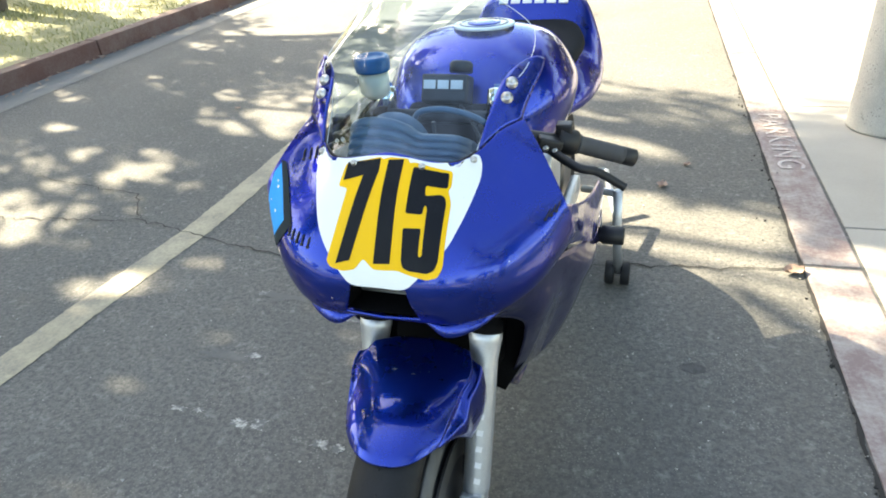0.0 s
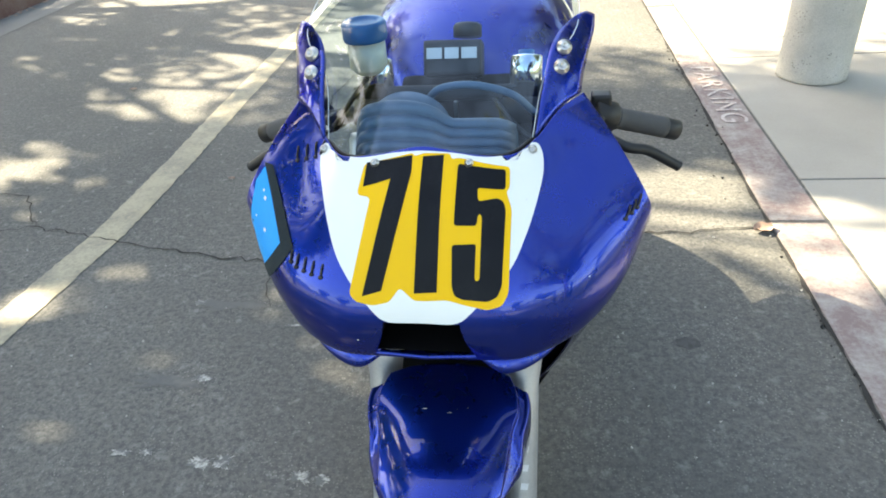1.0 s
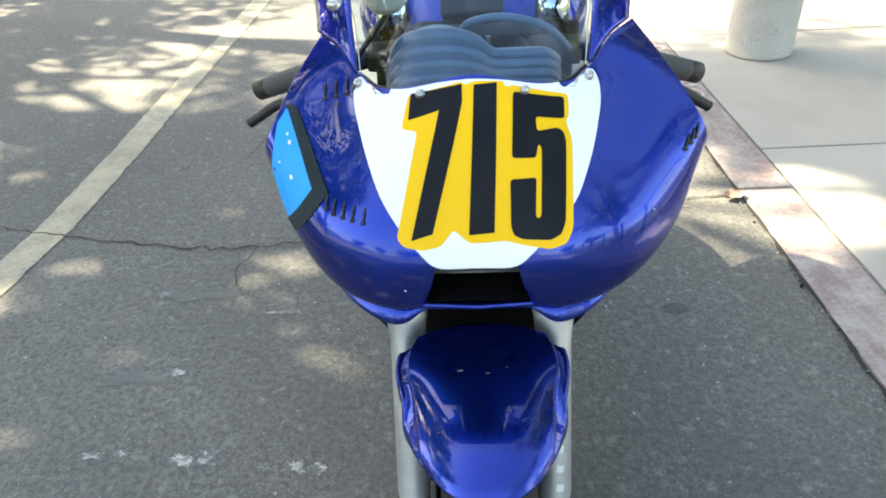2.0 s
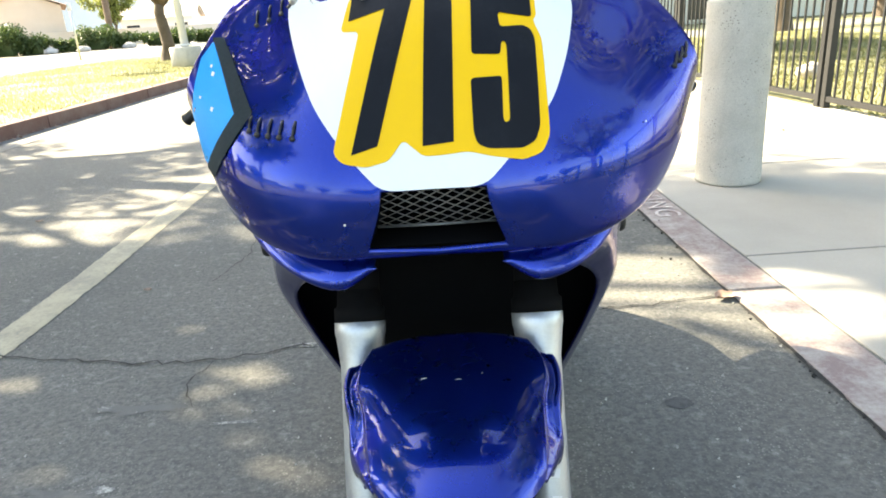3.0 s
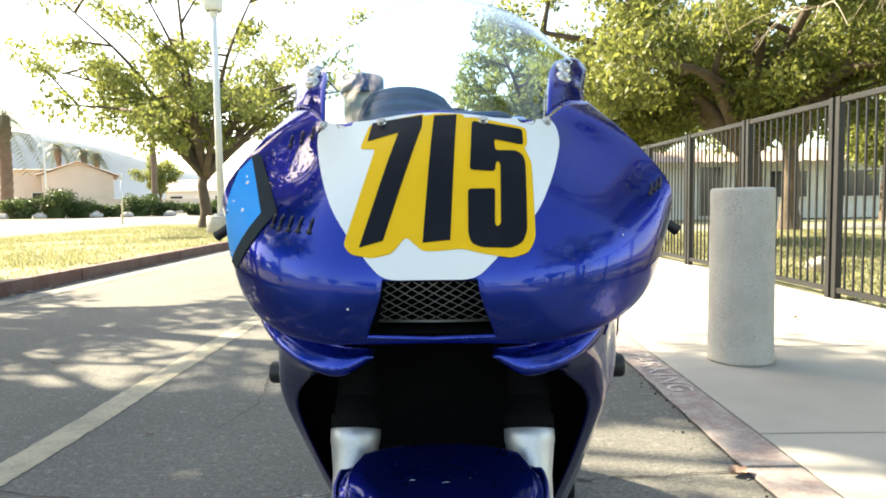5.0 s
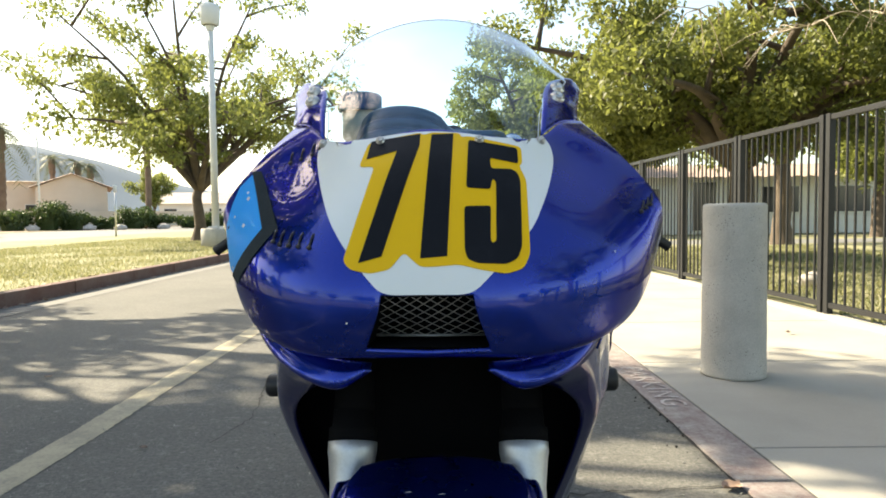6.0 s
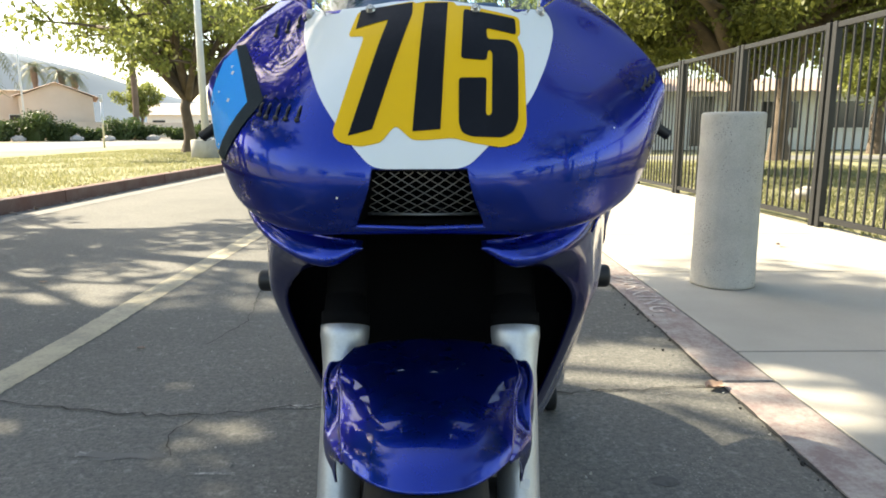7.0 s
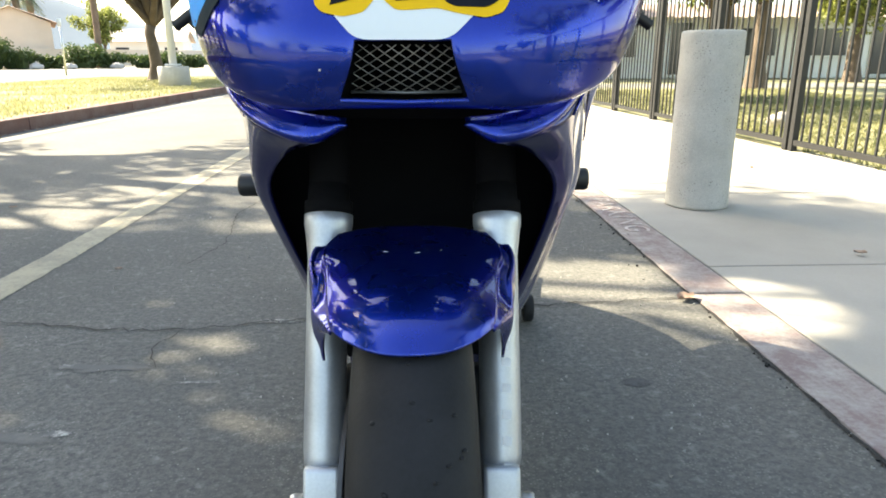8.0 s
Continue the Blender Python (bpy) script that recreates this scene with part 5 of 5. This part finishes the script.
def wheel(y, z, r_out, r_rim, half, name, label):
    w = part(name, turned([(.03, -half * .5), (.036, 0), (.03, half * .5)], 24, Matrix.Translation((0, y, z)) @ AXIS_X), GOLD, bike, label)
    sec = []
    for k in range(25):
        a = math.pi * (k / 24 * 1.36 - 0.18)
        sec.append((r_rim + 0.006 + (r_out - r_rim - 0.006) * max(0.0, (math.sin(a) + 0.54) / 1.54) ** 0.75, -half * math.cos(a) * (1.0 if 0 <= a <= math.pi else 0.92)))
    part("tyre", turned([(q, x) for q, x in [(r_rim, sec[0][1])] + sec + [(r_rim, sec[-1][1])]], 72, Matrix.Translation((0, y, z)) @ AXIS_X), RUBBER, w, "worn black slick tyre")
    part("rim", turned([(r_rim + .004, -half * .9), (r_rim + .004, -half * .8), (r_rim - .018, -half * .55), (r_rim - .02, half * .55), (r_rim + .004, half * .8), (r_rim + .004, half * .9)], 60, Matrix.Translation((0, y, z)) @ AXIS_X), GOLD, w, "dark alloy rim")
    for k in range(5):
        a = 2 * math.pi * k / 5 + 0.3
        d = Vector((0, math.cos(a), math.sin(a)))
        part("spoke", bar([Vector((0, y, z)) + d * .02, Vector((0, y, z)) + d * (r_rim - .015)], [.02, .014], 8), GOLD, w, "dark alloy spoke")
    return w


front_wheel = wheel(0.0, .297, .297, .216, .060, "front_wheel", "front wheel with slick tyre")
r_ = random.Random(8)
for k in range(14):
    a, x = radians(r_.uniform(35, 75)), r_.uniform(-.045, .045)
    rr = .2965 - 0.9 * x * x * 6
    q = Vector((x, -math.cos(a) * rr, .297 + math.sin(a) * rr))
    part("rubber_crumb", turned([(0, -.0012), (.0028, -.0006), (.0022, .0008), (0, .0012)], 7, Matrix.Translation(q)), RUBBER, front_wheel, "rolled crumb of rubber")
for s in (-1, 1):
    disc = part("brake_disc", turned([(.105, -.0025), (.149, -.0025), (.149, .0025), (.105, .0025), (.105, -.0025)], 48, Matrix.Translation((s * .070, 0, .297)) @ AXIS_X), DISC, bike, "dark steel brake disc", soft=False)
    part("disc_carrier", turned([(.03, -.002), (.11, -.002), (.11, .002), (.03, .002)], 32, Matrix.Translation((s * .068, 0, .297)) @ AXIS_X), BLACK, disc, "black disc carrier", soft=False)
    part("brake_caliper", box((s * .074, .120, .36), (.062, .07, .12), Euler((radians(-20), 0, 0)).to_matrix(), bevel=0.014), BLACK, bike, "black brake caliper")

# front mudguard
GUARD = []
# middle line, shoulder, cheek and cheek edge, from the front lip backwards
for middle, shoulder, cheek, low in (
        ((-.145, .562), (.078, -.092, .5655), (.080, -.089, .563), (.080, -.086, .560)),
        ((-.127, .579), (.082, -.078, .5735), (.089, -.071, .563), (.088, -.064, .553)),
        ((-.092, .595), (.086, -.052, .582), (.099, -.046, .560), (.095, -.037, .535)),
        ((-.050, .604), (.090, -.020, .589), (.109, -.018, .557), (.101, -.008, .508)),
        ((.000, .608), (.095, .012, .596), (.111, .008, .578), (.105, .018, .482)),
        ((.045, .611), (.102, .036, .602), (.117, .032, .586), (.112, .042, .488)),
        ((.085, .615), (.101, .066, .608), (.120, .054, .594), (.119, .062, .506)),
        ((.115, .618), (.090, .096, .614), (.118, .072, .601), (.121, .080, .522))):
    (cy, cz), e, k, low = middle, Vector(shoulder), Vector(cheek), Vector(low)
    row = [(e.x * u, cy + (e.y - cy) * u ** 2.5, cz + (e.z - cz) * u ** 2.4) for u in (0, .2, .4, .6, .8, .93, .98)]
    dip = 0.12 * (e - k).length
    row += [tuple(e), tuple(e.lerp(k, .08) + Vector((-dip * .3, 0, -dip * .4))), tuple(e.lerp(k, .3) + Vector((-dip, 0, -dip))), tuple(e.lerp(k, .7) + Vector((-dip * .4, 0, -dip * .4))), tuple(k),
            tuple(k.lerp(low, .5) + Vector((dip * .7, -dip * .7, 0))), tuple(low)]
    GUARD.append(both_sides(row))
bm = bmesh.new()
sheet(bm, surface(GUARD, 7, 4))
guard = part("mudguard", bm, BLUE, bike, "blue front mudguard with chips, its sides wrapping the forks")
thicken(guard, 0.003)
r_ = random.Random(3)
for k in range(9):
    th, x = r_.gauss(97, 2.5), r_.gauss((-.02, .03)[k % 2], .008)
    y, z = .045 + .012 * r_.gauss(0, 1), .6108
    a, ln = r_.uniform(-0.6, 0.9), r_.choice((.0008, .0015, .004))
    d = Vector((math.cos(a), math.sin(a), 0)) * ln
    part("stone_chip", bar([Vector((x, y, z)) - d, Vector((x, y, z)) + d * .2 + Vector((.0006, .0008, 0)), Vector((x, y, z)) + d], [.0002, .0006, .0002], 5), LETTER, guard, "pale stone chip")

# the wheel and its mudguard are steered a touch off the frame's line
steer = Matrix.Translation((0.004, 0, 0)) @ Matrix.Rotation(radians(1.7), 4, 'Z')
for top in (front_wheel, guard):
    for ob in [top] + list(top.children):
        ob.data.transform(steer)

# controls
for s in (-1, 1):
    inner, gin, gend = Vector((s * .135, fork_y(.955) - 0.0, .955)), Vector((s * .246, .356, .918)), Vector((s * .339, .392, .882))
    d = (gend - gin).normalized()
    clip = part("clip_on", bar([inner, gin], .0125, 16), BLACK, bike, "black clip-on handlebar")
    part("clamp", turned([(.038, -.018), (.038, .018), (.026, .018), (.026, -.018), (.038, -.018)], 24, Matrix.Translation((s * FORK_X, fork_y(.955), .955)) @ Euler((radians(-24), 0, 0)).to_matrix().to_4x4()), BLACK, clip, "fork clamp")
    part("switch_housing", bar([gin - d * .045, gin - d * .043, gin - d * .008, gin - d * .004], [.018, .023, .024, .02], 14), BLACK, clip, "black throttle or switch housing")
    part("switch_block", box(gin - d * .028 + Vector((0, .004, .022)), (.03, .028, .022), bevel=0.005), BLACK, clip, "black switch block")
    part("grip", bar([gin - d * .004, gin, gin + d * .004] + [gin + d * (.004 + .0085 * k) for k in range(1, 11)], [.019, .019, .0165] + [.0163 + .0006 * (k % 2) for k in range(10)], 18), GRIP, clip, "grey rubber grip")
    part("bar_end", bar([gend - d * .018, gend - d * .015, gend + d * .006, gend + d * .009], [.0155, .0165, .0165, .0125], 18), BLACK, clip, "black bar end")
    a = gin - d * .05 + Vector((0, -.030, -.012))
    tip = Vector((s * .336, .294, .866))
    m1, m2 = a.lerp(tip, .35) + Vector((s * .004, -.022, .002)), a.lerp(tip, .62) + Vector((s * .002, -.012, .008))
    lever = part("lever", bar(dense([a, m1, m2, tip.lerp(m2, .2), tip], 5), [.008] + [.0085 - .00006 * k for k in range(18)] + [.0085, .0075], 10), BLACK, clip, "black folding brake or clutch lever")
    part("perch", box(gin - d * .055 + Vector((0, -.022, -.004)), (.045, .034, .026), Euler((0, radians(18 * s), radians(20 * s))).to_matrix(), bevel=0.005), BLACK, clip, "black lever perch")
    for k in range(2):
        part("perch_bolt", screw(gin - d * (.040 + .018 * k) + Vector((0, -.040, -.006)), (0, -1, .4), .004), STEEL, clip, "small bright bolt")
part("hose", bar(dense([(.17, .30, .925), (.15, .24, .92), (.10, .25, .95), (.06, .30, .98), (.03, .34, .99)], 6), .004, 8), BLACK, bike, "black brake hose")
part("hose", bar(dense([(-.10, .30, 1.03), (-.13, .27, 1.0), (-.17, .28, .95), (-.19, .31, .93)], 6), .004, 8), BLACK, bike, "black reservoir hose")

# top yoke, damper, instruments, reservoir
part("top_yoke", box((0, fork_y(.975) + .012, .975), (.29, .062, .022), Euler((radians(-24), 0, 0)).to_matrix(), bevel=0.008), BLACK, bike, "black top yoke")
damper = part("steering_damper", box((0, .366, 1.012), (.088, .050, .052), Euler((radians(-24), 0, 0)).to_matrix(), bevel=0.006), BLACK, bike, "black steering damper block")
for k, w in enumerate((.023, .021, .023)):
    part("lettering_bar", box((-.026 + .026 * k, .3405, 1.0295), (w, .002, .016), Euler((radians(-24), 0, 0)).to_matrix(), bevel=0.0005), LETTER, damper, "pale block in place of a maker's mark", soft=False)
part("damper_knob", turned([(.022, 0), (.022, .016), (.018, .02), (0, .02)], 20, pose(.018, .40, 1.035, -24)), BLACK, damper, "black adjuster knob")
def dash_row(y, z, lift):
    """A line across the moulded instrument cover, humped over the tachometer."""
    row = []
    for k in range(25):
        x = -.100 + .202 * k / 24
        hump = max(0.0, 1 - ((x + .038) / .057) ** 2) ** 0.5
        edge = max(0.0, abs(x - .001) - .075) / .026
        row.append((x, y - .02 - .012 * hump * lift + .03 * edge ** 2, z + .002 + .026 * hump * lift - .022 * edge ** 2))
    return row


bm = bmesh.new()
cover = [(.104, .958, 0.0), (.100, .968, 0.1)]
for k in range(5):
    y0, z0, l0 = .104 + .009 * k, .974 + .0085 * k, 0.2 + 0.2 * k
    cover += [(y0 - .003, z0, l0), (y0 - .004, z0 + .005, l0 + .05), (y0 + .004, z0 + .0065, l0 + .12), (y0 + .007, z0 + .0055, l0 + .15)]
cover += [(.160, 1.008, 1.05), (.190, .985, .8), (.205, .955, .4)]
sheet(bm, [dash_row(*c) for c in cover])
dash = thicken(part("instrument_cover", bm, DASH, bike, "ribbed dark instrument cover, the screen's sky reflection put into its blue"), 0.003)
part("tachometer", turned([(.050, -.004), (.054, .0), (.054, .026), (.049, .032), (.047, .028), (.0, .028)], 36, Matrix.Translation((-.042, .185, .968)) @ Euler((radians(-72), 0, 0)).to_matrix().to_4x4()), DASH, dash, "round dark tachometer")
part("stay_hoop", bar(dense([(-.022, .225, 1.000), (.0, .215, 1.022), (.045, .215, 1.026), (.095, .225, 1.008), (.125, .24, .975)], 6), .005, 10), DASH, bike, "dark tubular stay")
part("stay_bracket", box((.020, .212, .985), (.006, .006, .04), bevel=0.001), DISC, bike, "small bright bracket")
part("stay_bracket", box((.096, .150, .975), (.012, .008, .008), bevel=0.002), STEEL, bike, "small bright bracket")
res = part("brake_reservoir", turned([(.0, -.052), (.018, -.052), (.027, -.042), (.027, .0), (.0, .0)], 26, pose(-.114, .292, 1.072)), FLUID, bike, "cloudy brake fluid reservoir")
part("lid", turned([(.031, -.004), (.0315, .0), (.0315, .018), (.028, .022), (.022, .022), (.02, .019), (.0, .019)], 26, pose(-.114, .292, 1.072)), CAP_BLUE, res, "blue reservoir lid")

# dark box added to block the see-through gap under the tank nose
part("steering_head", box((0, .41, .87), (.19, .05, .2), bevel=0.02), DULL, bike, "dark box at the steering head, added to close a see-through gap")

# tank
TANK = []
for y, top, half, low in ((.40, .955, .085, .86), (.455, 1.018, .150, .83), (.54, 1.060, .192, .80), (.65, 1.072, .206, .79), (.76, 1.050, .190, .79), (.85, .995, .135, .80), (.90, .92, .085, .82)):
    h = top - low
    TANK.append(both_sides([(0, y, top), (half * .45, y, top - h * .03), (half * .74, y, top - h * .115), (half * .94, y, top - h * .32), (half, y, top - h * .48), (half * .93, y, top - h * .72), (half * .72, y, low)]))
bm = bmesh.new()
sheet(bm, surface(TANK, 6, 5))
tank = part("fuel_tank", bm, BLUE, bike, "blue metallic fuel tank")
cap_m = pose(0.008, .63, 1.0725, -2)
part("filler_ring", turned([(.066, -.002), (.066, .003), (.062, .004), (0, .004)], 36, cap_m), WHITE, tank, "white round filler sticker")
part("filler_ring", turned([(.054, .0035), (.054, .0052), (.048, .0052), (.048, .0035)], 36, cap_m), DARKER_BLUE, tank, "dark blue ring on the filler sticker")
part("filler_cap", turned([(.036, .003), (.036, .0062), (.034, .007), (.0, .007)], 32, cap_m), BLUE, tank, "blue round filler cap")
part("filler_emblem", turned([(.027, .0065), (.027, .0078), (.0, .0078)], 3, cap_m), WHITE, tank, "plain white shape on the cap")
for k in range(6):
    part("lettering_bar", box((.1725 - .002 * abs(k - 2), .55 + .034 * k, .985), (.003, .022, .032), Euler((radians(0), radians(-14), 0)).to_matrix(), bevel=0.001), LETTER, tank, "pale block in place of a maker's name", soft=False)

# seat and tail
SEATROWS = []
for y, top, half in ((.86, .875, .085), (.95, .893, .125), (1.06, .915, .165), (1.17, .934, .178), (1.215, .950, .165), (1.24, .966, .145)):
    SEATROWS.append(both_sides([(0, y, top), (half * .55, y, top - .002), (half * .85, y, top - .016), (half * .92, y, top - .04)]))
bm = bmesh.new()
sheet(bm, surface(SEATROWS, 5, 4))
thicken(part("seat", bm, SEAT, bike, "black foam race seat and back pad"), 0.006)
TAIL = []
for y, top, half, low in ((.92, .860, .150, .74), (1.06, .900, .198, .72), (1.18, .925, .214, .71), (1.24, .975, .216, .71), (1.30, 1.024, .212, .72), (1.42, 1.010, .180, .75), (1.54, .960, .125, .79), (1.60, .90, .06, .83)):
    TAIL.append(both_sides([(0, y, top), (half * .5, y, top - .008), (half * .78, y, top - .05), (half, y, top * .3 + low * .7), (half * .68, y, low)]))
bm = bmesh.new()
sheet(bm, surface(TAIL, 5, 4))
tail = part("tail_unit", bm, BLUE, bike, "blue race tail unit")
for k in range(6):
    part("lettering_bar", box((-.090 + .036 * k, 1.272, 1.006), (.028, .030, .004), Euler((radians(40), 0, 0)).to_matrix(), bevel=0.001), LETTER, tail, "pale block in place of a maker's name", soft=False)

# rear end
rear = wheel(1.40, .33, .315, .216, .092, "rear_wheel", "rear wheel with slick tyre")
for s in (-1, 1):
    part("swing_arm", box((s * .125, 1.14, .36), (.035, .56, .07), Euler((radians(-4), 0, 0)).to_matrix(), bevel=0.012), ALU, bike, "silver swing arm")
    part("frame_spar", box((s * .15, .62, .72), (.04, .56, .11), Euler((radians(-24), 0, radians(6 * s))).to_matrix(), bevel=0.015), ALU, bike, "silver frame spar")
    part("footrest", bar([(s * .15, 1.0, .42), (s * .24, 1.0, .43)], .010, 12), STEEL, bike, "rear-set footrest")

# paddock stand
stand = thing("paddock_stand", "silver tubular paddock stand with black wheels under the tail", "stand", pose(-0.004, 0, 0, 0, 0, -1.7))
for s in (-1, 1):
    part("upright", bar([(s * .30, 1.31, .05), (s * .288, 1.27, .22), (s * .283, 1.25, .40)], .016, 14), ALU, stand, "silver upright")
    part("arm", bar([(s * .284, 1.25, .39), (s * .22, 1.33, .36), (s * .155, 1.40, .33)], .013, 12), ALU, stand)
    part("side_tube", bar([(s * .30, 1.31, .06), (s * .27, 1.6, .10), (s * .20, 1.86, .20)], .014, 12), ALU, stand)
    part("stand_wheel", turned([(.012, -.016), (.04, -.016), (.044, -.01), (.044, .01), (.04, .016), (.012, .016)], 24, Matrix.Translation((s * .325, 1.31, .046)) @ AXIS_X), RUBBER, stand, "black rubber stand wheel")
    part("stand_wheel", turned([(.012, -.016), (.04, -.016), (.044, -.01), (.044, .01), (.04, .016), (.012, .016)], 24, Matrix.Translation((s * .27, 1.31, .046)) @ AXIS_X), RUBBER, stand, "black rubber stand wheel")
part("cross_tube", bar([(-.20, 1.86, .20), (.20, 1.86, .20)], .014, 12), ALU, stand)
part("handle", bar([(0, 1.86, .20), (0, 2.05, .34)], .014, 12), ALU, stand)
